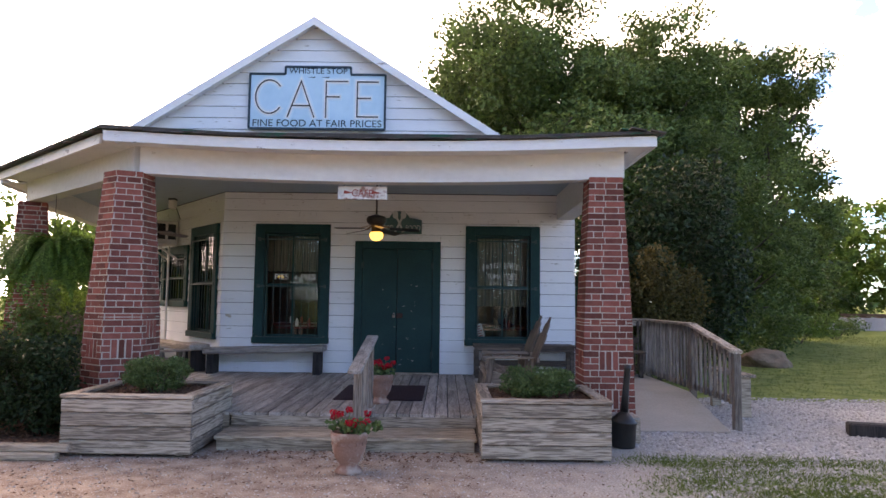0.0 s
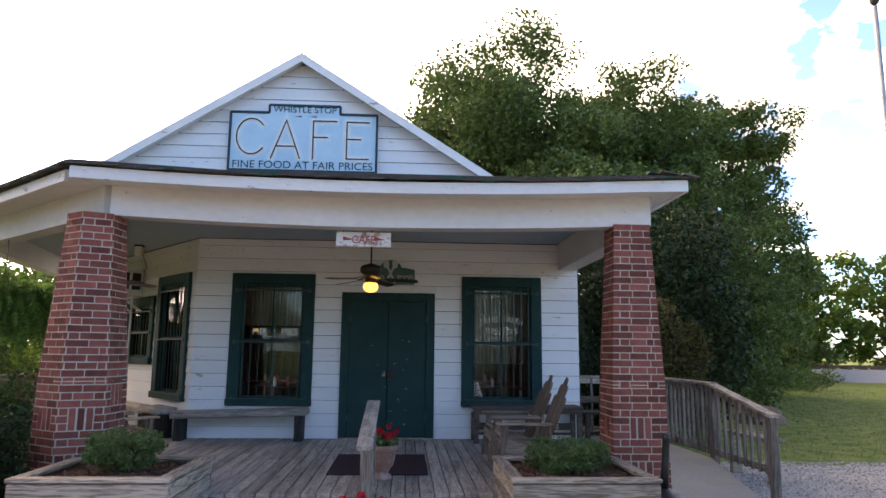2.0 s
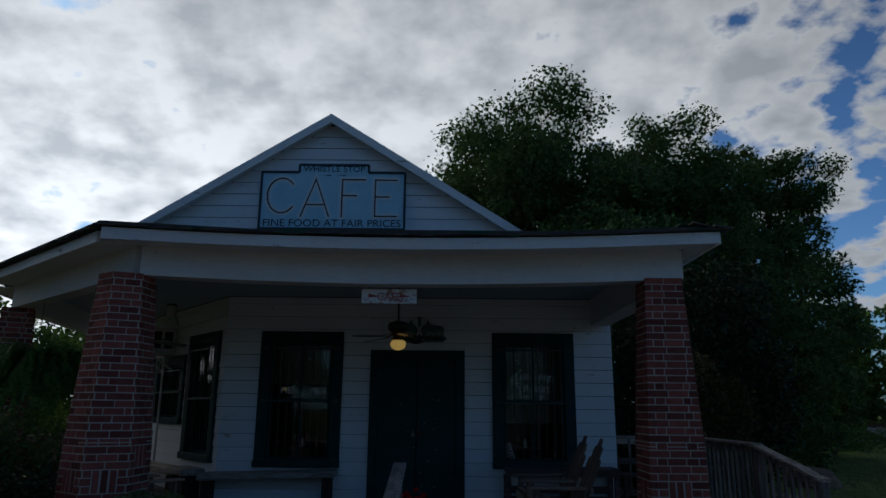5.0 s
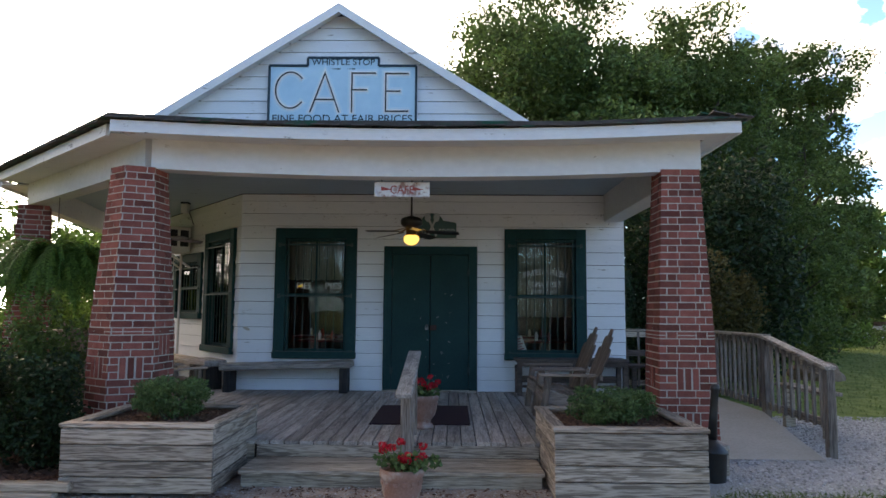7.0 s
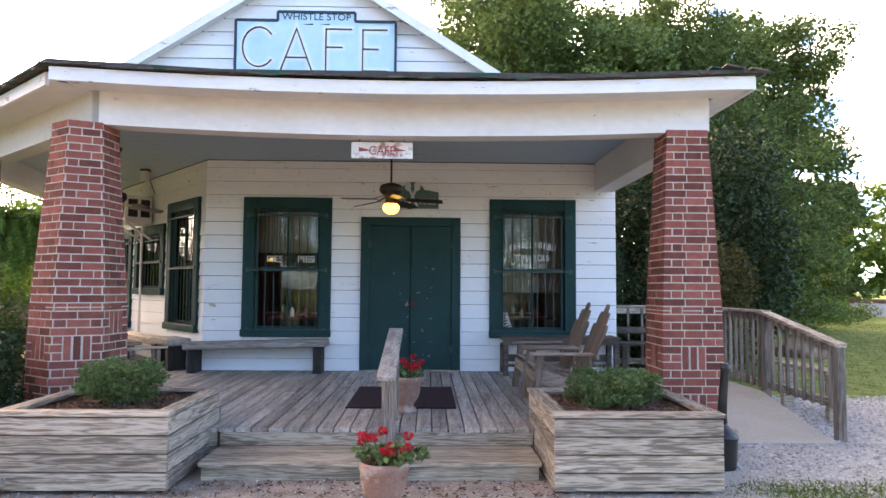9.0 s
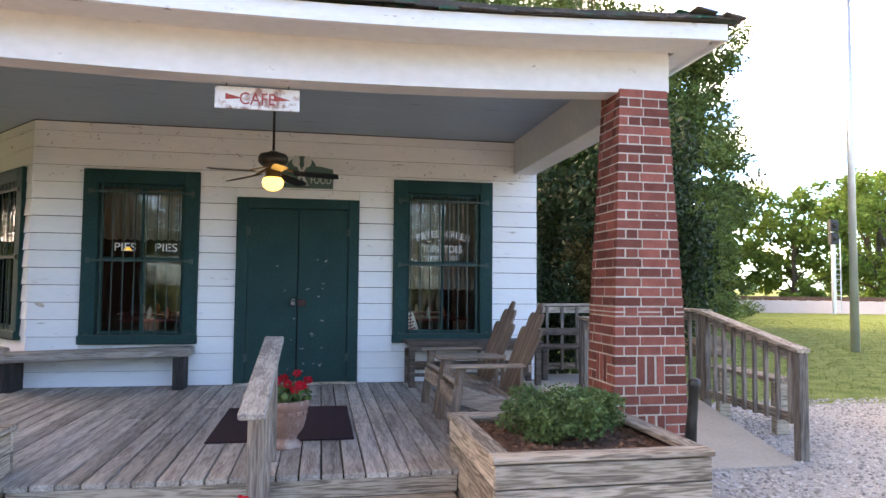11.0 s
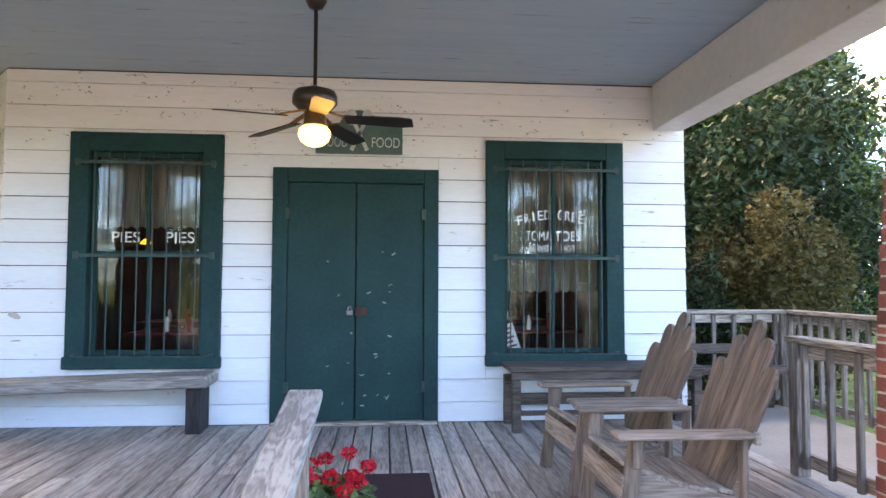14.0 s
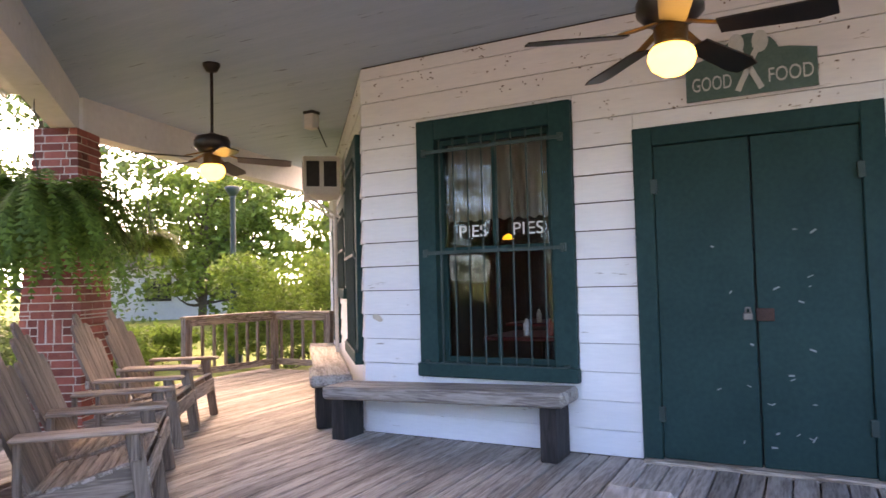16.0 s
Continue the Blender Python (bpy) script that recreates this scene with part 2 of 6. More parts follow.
MULCH = material("bark_mulch", ((0.07, 0.035, 0.024), (0.22, 0.115, 0.075)), 22, 0.95, 1.0, fine=4)
CHIP = material("bark_chip", ((0.08, 0.04, 0.028), (0.26, 0.14, 0.09)), 20, 0.95, 0.5, vary=0.5, island=True)
STONE = material("gravel_stone", ((0.36, 0.345, 0.33), (0.55, 0.53, 0.51)), 20, 0.9, 0.3, vary=0.4, island=True)
BLACK_IRON = material("black_iron", ((0.008, 0.008, 0.009), (0.02, 0.019, 0.018)), 20, 0.45, 0.1, spec=0.5)
FAN_DARK = material("dark_bronze", ((0.016, 0.011, 0.009), (0.035, 0.024, 0.018)), 10, 0.35, 0.05, metal=0.3, spec=0.5)
FAN_BRASS = material("aged_brass", ((0.20, 0.10, 0.035), (0.32, 0.17, 0.06)), 12, 0.35, 0.05, metal=0.8)
BULB = emit("lit_glass", (1.0, 0.62, 0.16), 4.2)
PENDANT = emit("lit_yellow_shade", (1.0, 0.60, 0.05), 1.2)
SIGN_BLUE = material("sign_blue", ((0.36, 0.60, 0.72), (0.48, 0.70, 0.80)), 1.3, 0.5, 0.1, fine=6)
SIGN_EDGE = material("sign_navy", ((0.012, 0.035, 0.05), (0.03, 0.06, 0.08)), 8, 0.5, 0.1)
SIGN_TUBE = material("sign_outline", ((0.020, 0.018, 0.018), (0.05, 0.045, 0.042)), 10, 0.4, 0.05)
SIGN_HALO = material("sign_halo", ((0.50, 0.68, 0.77), (0.56, 0.74, 0.82)), 3, 0.5, 0.1)
SIGN_WHITE = material("sign_white", ((0.62, 0.61, 0.59), (0.78, 0.77, 0.75)), 3, 0.6, 0.2, wear=(0.34, 0.20, 0.17), wear_at=(0.52, 0.60), wear_scale=6)
SIGN_RED = material("sign_red", ((0.30, 0.035, 0.03), (0.42, 0.09, 0.07)), 8, 0.6, 0.1)
SIGN_GREEN = material("sign_grey_green", ((0.05, 0.105, 0.095), (0.085, 0.155, 0.14)), 6, 0.7, 0.3)
SIGN_PALE = material("sign_pale", ((0.42, 0.46, 0.45), (0.58, 0.60, 0.58)), 8, 0.7, 0.2)
LETTER = material("white_lettering", ((0.74, 0.74, 0.72), (0.82, 0.82, 0.80)), 12, 0.6, 0.0)
TERRA = material("terracotta", ((0.25, 0.125, 0.092), (0.37, 0.215, 0.165)), 5, 0.85, 0.4, wear=(0.44, 0.35, 0.30), wear_at=(0.50, 0.64), wear_scale=6, coords="object")
MAT = material("maroon_mat", ((0.028, 0.012, 0.016), (0.05, 0.022, 0.028)), 60, 0.95, 0.6)
AC_PAINT = material("cream_enamel", ((0.52, 0.50, 0.46), (0.64, 0.62, 0.58)), 3, 0.5, 0.1)
VENT = material("dark_vent", ((0.012, 0.012, 0.013), (0.03, 0.03, 0.03)), 20, 0.6, 0.1)
CURTAIN = material("beige_curtain", ((0.468, 0.421, 0.359), (0.577, 0.53, 0.46)), 6, 0.9, 0.2, (4, 1, 0.4), transl=0.3)
# dark room surfaces; also painted shade behind the clapboard gaps
ROOM_AND_GAPS = material("room_and_gap_shade", ((0.05, 0.037, 0.03), (0.075, 0.058, 0.045)), 1.5, 0.8, 0.1)
TABLE = material("red_tabletop", ((0.10, 0.015, 0.012), (0.16, 0.03, 0.025)), 4, 0.35, 0.05)
PAPER = material("printed_paper", ((0.62, 0.60, 0.58), (0.75, 0.73, 0.70)), 8, 0.8, 0.0)
LEAF = material("tree_leaf", ((0.042, 0.082, 0.020), (0.130, 0.198, 0.050)), 0.5, 0.55, 0.0, fine=8, vary=0.45, island=True, transl=0.28, spec=0.35)
LEAF_DARK = material("dark_glossy_leaf", ((0.010, 0.027, 0.010), (0.027, 0.056, 0.019)), 0.8, 0.5, 0.0, fine=8, vary=0.4, island=True, transl=0.2, spec=0.25)
LEAF_LIGHT = material("bright_leaf", ((0.071, 0.141, 0.025), (0.161, 0.252, 0.05)), 0.7, 0.55, 0.0, fine=8, vary=0.4, island=True, transl=0.45)
LEAF_BRONZE = material("bronze_leaf", ((0.058, 0.054, 0.017), (0.127, 0.107, 0.035)), 1.2, 0.55, 0.0, fine=8, vary=0.4, island=True, transl=0.3)
LEAF_BOX = material("shrub_leaf", ((0.054, 0.107, 0.037), (0.132, 0.214, 0.072)), 3, 0.5, 0.0, fine=6, vary=0.4, island=True, transl=0.25)
FERN = material("fern_frond", ((0.045, 0.115, 0.022), (0.13, 0.25, 0.05)), 1.5, 0.55, 0.0, fine=6, vary=0.35, island=True, transl=0.4)
PETAL = material("red_petal", ((0.50, 0.008, 0.02), (0.70, 0.02, 0.04)), 12, 0.5, 0.0, vary=0.25, island=True, transl=0.25)
BARK = material("bark", ((0.045, 0.037, 0.030), (0.12, 0.10, 0.08)), 5, 0.95, 0.9, (1, 1, 0.25))
GRASS = material("grass_blade", ((0.07, 0.13, 0.025), (0.16, 0.21, 0.05)), 1.0, 0.7, 0.0, vary=0.4, island=True, transl=0.3)
ROCK = material("lawn_rock", ((0.15, 0.095, 0.062), (0.30, 0.20, 0.14)), 3, 0.9, 0.8)
STEEL = material("pale_steel", ((0.45, 0.46, 0.47), (0.60, 0.61, 0.62)), 3, 0.4, 0.05, metal=0.6)
DARK_RUST = material("dark_rusty_steel", ((0.035, 0.02, 0.018), (0.085, 0.045, 0.035)), 14, 0.7, 0.3, metal=0.3)
DULL_STEEL = material("dull_steel", ((0.10, 0.10, 0.10), (0.24, 0.24, 0.23)), 12, 0.5, 0.1, metal=0.7)
RUST = material("rusty_rail", ((0.10, 0.055, 0.035), (0.19, 0.11, 0.07)), 8, 0.8, 0.3)
PALE_WALL = material("pale_wall", ((0.50, 0.51, 0.53), (0.62, 0.63, 0.65)), 0.8, 0.7, 0.1)
GREY_ROOF = material("grey_roof", ((0.16, 0.15, 0.15), (0.25, 0.235, 0.23)), 2, 0.8, 0.2)

GLASS = bpy.data.materials.new("window_glass")
GLASS.use_nodes = True
gn, gl = GLASS.node_tree.nodes, GLASS.node_tree.links
gn.clear()
g_out, g_mix, g_t, g_g, g_f = (gn.new(k) for k in ("ShaderNodeOutputMaterial", "ShaderNodeMixShader", "ShaderNodeBsdfTransparent", "ShaderNodeBsdfGlossy", "ShaderNodeFresnel"))
g_g.inputs["Roughness"].default_value = 0.03
g_f.inputs["IOR"].default_value = 1.42
g_t.inputs["Color"].default_value = (0.96, 0.98, 0.97, 1)
gl.new(g_f.outputs[0], g_mix.inputs[0]); gl.new(g_t.outputs[0], g_mix.inputs[1]); gl.new(g_g.outputs[0], g_mix.inputs[2]); gl.new(g_mix.outputs[0], g_out.inputs[0])


def ground_material():
    """Packed pale gravel, worn earth near the steps, a lawn to the north-east, by the plan."""
    m = bpy.data.materials.new("ground_cover")
    m.use_nodes = True
    n, l = m.node_tree.nodes, m.node_tree.links
    b = n["Principled BSDF"]; b.inputs["Roughness"].default_value = 0.95; b.inputs["Specular IOR Level"].default_value = 0.15
    pos = n.new("ShaderNodeNewGeometry").outputs["Position"]

    def noise_ramp(scale, detail, p0, p1, c0, c1):
        t = n.new("ShaderNodeTexNoise"); t.inputs["Scale"].default_value, t.inputs["Detail"].default_value = scale, detail
        l.new(pos, t.inputs["Vector"])
        r = n.new("ShaderNodeValToRGB")
        r.color_ramp.elements[0].position, r.color_ramp.elements[1].position = p0, p1
        r.color_ramp.elements[0].color, r.color_ramp.elements[1].color = (*c0, 1), (*c1, 1)
        l.new(t.outputs["Fac"], r.inputs[0])
        return r.outputs[0], t.outputs["Fac"]

    def blend(f, a, c):
        x = n.new("ShaderNodeMix"); x.data_type = "RGBA"
        l.new(f, x.inputs["Factor"]); l.new(a, x.inputs["A"]); l.new(c, x.inputs["B"])
        return x.outputs["Result"]

    def step(v, lo, hi):
        r = n.new("ShaderNodeMapRange"); r.inputs["From Min"].default_value, r.inputs["From Max"].default_value = lo, hi
        l.new(v, r.inputs["Value"])
        return r.outputs[0]

    def math2(op, a, c):
        x = n.new("ShaderNodeMath"); x.operation = op
        for k, v in ((0, a), (1, c)):
            if isinstance(v, (int, float)):
                x.inputs[k].default_value = v
            else:
                l.new(v, x.inputs[k])
        return x.outputs[0]

    sep = n.new("ShaderNodeSeparateXYZ"); l.new(pos, sep.inputs[0])
    X, Y = sep.outputs["X"], sep.outputs["Y"]
    gravel, gfac = noise_ramp(55, 4, 0.3, 0.7, (0.25, 0.24, 0.225), (0.62, 0.605, 0.58))
    earth, _ = noise_ramp(5, 10, 0.32, 0.66, (0.25, 0.175, 0.138), (0.49, 0.39, 0.325))
    grass, _ = noise_ramp(2.5, 8, 0.3, 0.7, (0.10, 0.155, 0.035), (0.26, 0.30, 0.09))
    _, patch = noise_ramp(0.9, 6, 0, 1, (0, 0, 0), (1, 1, 1))
    # the worn earth lies in front of the steps, the gravel to the east of it
    east = step(math2("ADD", X, math2("MULTIPLY", patch, 3.0)), 2.2, 4.6)
    base = blend(east, earth, gravel)
    speck = step(gfac, 0.56, 0.62)
    base = blend(math2("MULTIPLY", speck, 0.7), base, gravel)
    # moss and short grass in patches on the gravel's near side
    moss = math2("MULTIPLY", step(patch, 0.44, 0.56), step(Y, -4.2, -5.0))
    moss = math2("MULTIPLY", moss, step(X, 2.4, 3.4))
    base = blend(math2("MULTIPLY", moss, 0.8), base, grass)
    wob = math2("MULTIPLY", patch, 0.9)
    lawn = math2("MULTIPLY", step(math2("ADD", Y, wob), -0.12, -0.02), step(math2("ADD", X, wob), 4.2, 5.2))
    rest = step(Y, 7, 8)
    left = step(X, -7.0, -8.0)
    lawn = math2("MAXIMUM", math2("MAXIMUM", lawn, rest), left)
    base = blend(lawn, base, grass)
    l.new(base, b.inputs["Base Color"])
    bp = n.new("ShaderNodeBump"); bp.inputs["Strength"].default_value, bp.inputs["Distance"].default_value = 0.9, 0.02
    l.new(gfac, bp.inputs["Height"]); l.new(bp.outputs[0], b.inputs["Normal"])
    return m


GROUND = ground_material()


# ---------------- mesh helpers ----------------
def finish(name, bm, mat, parent=None, label="", smooth=False):
    me = bpy.data.meshes.new(name)
    bm.normal_update()
    bm.to_mesh(me)
    bm.free()
    me.materials.append(mat)
    if smooth:
        for p in me.polygons:
            p.use_smooth = True
    ob = new(name, me)
    if parent:
        ob.parent = parent
    if label:
        ob["label"] = label
    return ob


def part(name, bm, mat, parent, label="", smooth=False):
    return finish(name, bm, mat, parent, label, smooth)


def empty(name, m=None, **tags):
    ob = new(name)
    ob.empty_display_size = 0.1
    if m is not None:
        ob.matrix_basis = m
    return tagged(ob, **tags)


def box(bm, x0, x1, y0, y1, z0, z1, bevel=0.0, m=None):
    r = bmesh.ops.create_cube(bm, size=1.0)
    vs = r["verts"]
    for v in vs:
        v.co = Vector(((x0 + x1) / 2 + v.co.x * (x1 - x0), (y0 + y1) / 2 + v.co.y * (y1 - y0), (z0 + z1) / 2 + v.co.z * (z1 - z0)))
    if bevel:
        es = list({e for v in vs for e in v.link_edges})
        r = bmesh.ops.bevel(bm, geom=es, offset=bevel, segments=1, affect="EDGES", clamp_overlap=True)
        vs = list({v for f in r["faces"] for v in f.verts})
    if m is not None:
        bmesh.ops.transform(bm, matrix=m, verts=list(set(vs)))
    return bm


def a_box(*a, **k):
    return box(bmesh.new(), *a, **k)


def bar(bm, p, q, w, d, up=(0, 0, 1), bevel=0.0):
    """A squared bar from p to q; w across, d along up."""
    p, q, up = Vector(p), Vector(q), Vector(up)
    z = (q - p).normalized()
    x = up.cross(z).normalized()
    y = z.cross(x)
    m = Matrix.Translation((p + q) / 2) @ Matrix((x, y, z)).transposed().to_4x4()
    h = (q - p).length / 2
    return box(bm, -w / 2, w / 2, -d / 2, d / 2, -h, h, bevel, m)


def a_bar(*a, **k):
    return bar(bmesh.new(), *a, **k)


def rod(bm, p, q, r, n=10, r2=None):
    p, q = Vector(p), Vector(q)
    m = Matrix.Translation((p + q) / 2) @ (q - p).to_track_quat("Z", "Y").to_matrix().to_4x4()
    bmesh.ops.create_cone(bm, cap_ends=True, segments=n, radius1=r, radius2=r if r2 is None else r2, depth=(q - p).length, matrix=m)
    return bm


def a_rod(*a, **k):
    return rod(bmesh.new(), *a, **k)


def lathe(profile, n=24):
    """A turned form from (radius, height) pairs."""
    bm = bmesh.new()
    rings = [[bm.verts.new((r * math.cos(2 * math.pi * k / n), r * math.sin(2 * math.pi * k / n), z)) for k in range(n)] for r, z in profile]
    for a, b in zip(rings, rings[1:]):
        for k in range(n):
            bm.faces.new((a[k], a[(k + 1) % n], b[(k + 1) % n], b[k]))
    bm.faces.new(list(reversed(rings[0])))
    bm.faces.new(rings[-1])
    return bm


def prism(outline, y0, y1):
    """An outline in x and z, carried from y0 to y1."""
    bm = bmesh.new()
    a = [bm.verts.new((x, y0, z)) for x, z in outline]
    b = [bm.verts.new((x, y1, z)) for x, z in outline]
    bm.faces.new(a)
    bm.faces.new(list(reversed(b)))
    for k in range(len(a)):
        j = (k + 1) % len(a)
        bm.faces.new((a[j], a[k], b[k], b[j]))
    bmesh.ops.recalc_face_normals(bm, faces=bm.faces)
    return bm


def lettering(text, size, m, mat, parent, name="lettering", width=None, depth=0.003, label=""):
    cu = bpy.data.curves.new(name, "FONT")
    cu.body, cu.size, cu.align_x, cu.extrude = text, size, "CENTER", depth
    tmp = bpy.data.objects.new(name, cu)
    me = bpy.data.meshes.new_from_object(tmp)
    bpy.data.objects.remove(tmp)
    xs = [v.co.x for v in me.vertices]
    if width:
        k = width / (max(xs) - min(xs))
        for v in me.vertices:
            v.co.x *= k
    me.transform(m)
    whole = bmesh.new()
    whole.from_mesh(me)
    bpy.data.meshes.remove(me)
    bmesh.ops.remove_doubles(whole, verts=whole.verts, dist=1e-6)
    left, ob = set(whole.verts), None
    while left:
        todo = [left.pop()]
        island = set(todo)
        while todo:
            for e in todo.pop().link_edges:
                for v in e.verts:
                    if v not in island:
                        island.add(v); left.discard(v); todo.append(v)
        one, copy = bmesh.new(), {}
        for v in sorted(island, key=lambda v: v.index):
            copy[v] = one.verts.new(v.co)
        for f in whole.faces:
            if f.verts[0] in island:
                one.faces.new([copy[v] for v in f.verts])
        ob = finish(name, one, mat, parent, label)
    whole.free()
    return ob


def leaves(name, mat, centres, size, parent=None, flat=0.0, aspect=0.55, seed=1, droop=0.0):
    """Many small folded leaves, one at each centre, in one mesh."""
    rng = np.random.default_rng(seed)
    c = np.asarray(centres, float)
    k = len(c)
    d = rng.normal(size=(k, 3)); d[:, 2] *= 1 - flat; d[:, 2] -= droop
    d /= np.linalg.norm(d, axis=1)[:, None]
    s = rng.normal(size=(k, 3)); s -= (s * d).sum(1)[:, None] * d
    s /= np.linalg.norm(s, axis=1)[:, None]
    nn = np.cross(d, s)
    L = size * rng.uniform(0.6, 1.25, (k, 1))
    W = L * aspect / 2
    v = np.empty((k, 4, 3))
    v[:, 0] = c - d * L / 2
    v[:, 1] = c + s * W + nn * W * 0.35
    v[:, 2] = c + d * L / 2
    v[:, 3] = c - s * W + nn * W * 0.35
    idx = np.arange(k * 4).reshape(k, 4)
    faces = np.concatenate([idx[:, [0, 1, 2]], idx[:, [0, 2, 3]]])
    me = bpy.data.meshes.new(name)
    me.from_pydata(v.reshape(-1, 3).tolist(), [], faces.tolist())
    me.materials.append(mat)
    ob = new(name, me)
    if parent:
        ob.parent = parent
    return ob


def clump_points(rng, blobs, count, hollow=0.55):
    """Points in the outer shells of blobs (x, y, z, rx, ry, rz)."""
    blobs = np.asarray(blobs, float)
    vol = np.cbrt(blobs[:, 3] * blobs[:, 4] * blobs[:, 5]) ** 2
    pick = rng.choice(len(blobs), count, p=vol / vol.sum())
    d = rng.normal(size=(count, 3)); d /= np.linalg.norm(d, axis=1)[:, None]
    r = hollow + (1 - hollow) * rng.uniform(0, 1, (count, 1)) ** 0.6
    r = r * (1 + 0.12 * rng.normal(size=(count, 1)))
    return blobs[pick, :3] + d * r * blobs[pick, 3:6]


def limb(bm, p, q, r0, r1, n=8, bend=0.12, rng=None):
    p, q = Vector(p), Vector(q)
    side = Vector(rng.normal(size=3)) * (q - p).length * bend
    pts = [p.lerp(q, t) + side * math.sin(math.pi * t) for t in (0, 0.25, 0.5, 0.75, 1.0)]
    for k in range(4):
        rod(bm, pts[k], pts[k + 1], r0 + (r1 - r0) * k / 4, n, r0 + (r1 - r0) * (k + 1) / 4)


def tree(name, x, y, height, spread, leaf_mat, label, count=9000, leaf=0.22, seed=1, base=0.25, lobes=16, category="tree", flat=0.8, group="", squash=0.34):
    """A tapered trunk with limbs, and a crown of many leaves in uneven clumps."""
    rng = np.random.default_rng(seed)
    t = empty(name, pose(x, y, 0), label=label, category=category, group=group)
    wood_bm = bmesh.new()
    top = height * 0.8
    limb(wood_bm, (0, 0, -0.1), (0.02 * height * rng.normal(), 0.02 * height * rng.normal(), top), height * 0.026, height * 0.006, 10, 0.03, rng)
    blobs = []
    for k in range(lobes):
        a = 2 * math.pi * (k * 0.618 + 0.12 * rng.random())
        f = (k + 0.5) / lobes
        z = height * (base + (0.90 - base) * f)
        reach = spread * math.sqrt(max(0.05, 1 - ((f - 0.42) / 0.62) ** 2)) * rng.uniform(0.42, 0.80)
        end = Vector((reach * math.cos(a), reach * math.sin(a), z))
        limb(wood_bm, (0, 0, max(0.12 * height, z - 0.22 * height)), end, height * 0.010, height * 0.0025, 6, 0.08, rng)
        s = spread * rng.uniform(0.22, 0.34)
        for j in range(9):
            o = np.clip(rng.normal(size=3), -1.3, 1.3) * s * (0.72, 0.72, 0.5)
            q = s * rng.uniform(0.36, 0.62)
            blobs.append((*(np.array(end) + o), q * 1.1, q * 1.1, q * 0.85))
    for k in range(lobes):
        o = rng.normal(size=3) * spread * (0.30, 0.30, 0)
        q = spread * rng.uniform(0.15, 0.25)
        blobs.append((o[0], o[1], height * rng.uniform(base + 0.1, 0.85), q, q, q * 0.7))
    part("trunk", wood_bm, BARK, t, smooth=True)
    leaves("crown", leaf_mat, clump_points(rng, blobs, count, 0.2), leaf, t, 0.3, 0.6, seed)
    return t


def shrub(name, x, y, z, rx, ry, rz, mat, label, count, leaf, seed, lobes=18, category="shrub", group="", stems=6):
    """A low bush: stems from one foot, leaves in uneven clumps."""
    rng = np.random.default_rng(seed)
    t = empty(name, pose(x, y, z), label=label, category=category, group=group)
    bm = bmesh.new()
    blobs = [(0, 0, rz * 0.9, rx * 0.72, ry * 0.72, rz * 0.8)]
    for k in range(lobes):
        a, e = rng.uniform(0, 2 * math.pi), rng.uniform(0.05, 1)
        c = np.array((rx * 0.72 * math.cos(a) * math.sqrt(1 - (e - 0.45) ** 2), ry * 0.72 * math.sin(a) * math.sqrt(1 - (e - 0.45) ** 2), rz * (0.25 + 1.45 * e)))
        s = rng.uniform(0.2, 0.4)
        blobs.append((*c, rx * s, ry * s, rz * s))
    for k in range(stems):
        a = 2 * math.pi * k / stems
        limb(bm, (0.04 * math.cos(a), 0.04 * math.sin(a), -0.03), (rx * 0.5 * math.cos(a), ry * 0.5 * math.sin(a), rz * 1.2), 0.014, 0.005, 5, 0.1, rng)
    part("stem", bm, BARK, t)
    pts = clump_points(rng, blobs, count, 0.5)
    pts[:, 2] = np.maximum(pts[:, 2], 0.015)
    leaves("foliage", mat, pts, leaf, t, 0.2, 0.6, seed)
    return t


# ---------------- the plan ----------------
DECK_Z, CEIL = 0.30, 3.40
EAST, CORNER = 3.03, -3.02
CU = Vector((-0.645, 0.764, 0)).normalized()     # the slanted wall runs this way from the corner
CN = Vector((-CU.y, CU.x, 0))                    # and faces this way
SLANT = Matrix.Translation((CORNER, 0, 0)) @ Matrix((-CU, -CN, (0, 0, 1))).transposed().to_4x4()
# in SLANT's frame x runs along the wall towards the corner (negative), y into the house
SLANT_LEN = 4.55
WEST_END = Vector((CORNER, 0, 0)) + CU * SLANT_LEN
LAP = 0.2


def sag(x):
    return -0.09 * max(0.0, 1 - (x / 3.05) ** 2)


# ---------------- ground ----------------
bm = bmesh.new()
bmesh.ops.create_grid(bm, x_segments=2, y_segments=2, size=900)
ground = finish("ground", bm, GROUND)
tagged(ground, "pale gravel and worn earth with a mown lawn", "ground", kind="structure")


# ---------------- walls ----------------
def pierced(bm, x0, x1, z0, z1, y0, y1, holes):
    """A thick wall in x and z with oblong holes (xa, xb, za, zb), sorted by x and apart."""
    x = x0
    for xa, xb, za, zb in holes:
        if xa > x:
            box(bm, x, xa, y0, y1, z0, z1)
        if za > z0:
            box(bm, xa, xb, y0, y1, z0, za)
        if zb < z1:
            box(bm, xa, xb, y0, y1, zb, z1)
        x = xb
    if x1 > x:
        box(bm, x, x1, y0, y1, z0, z1)
    return bm


FRONT_HOLES = [(-2.455, -1.165, 0.80, 2.84), (-0.73, 0.74, 0.28, 2.56), (1.175, 2.452, 0.80, 2.84)]
SLANT_HOLES = [(-4.40, -3.32, 0.76, 2.56), (-3.14, -1.64, 1.38, 2.56), (-1.48, -0.18, 0.84, 2.86)]

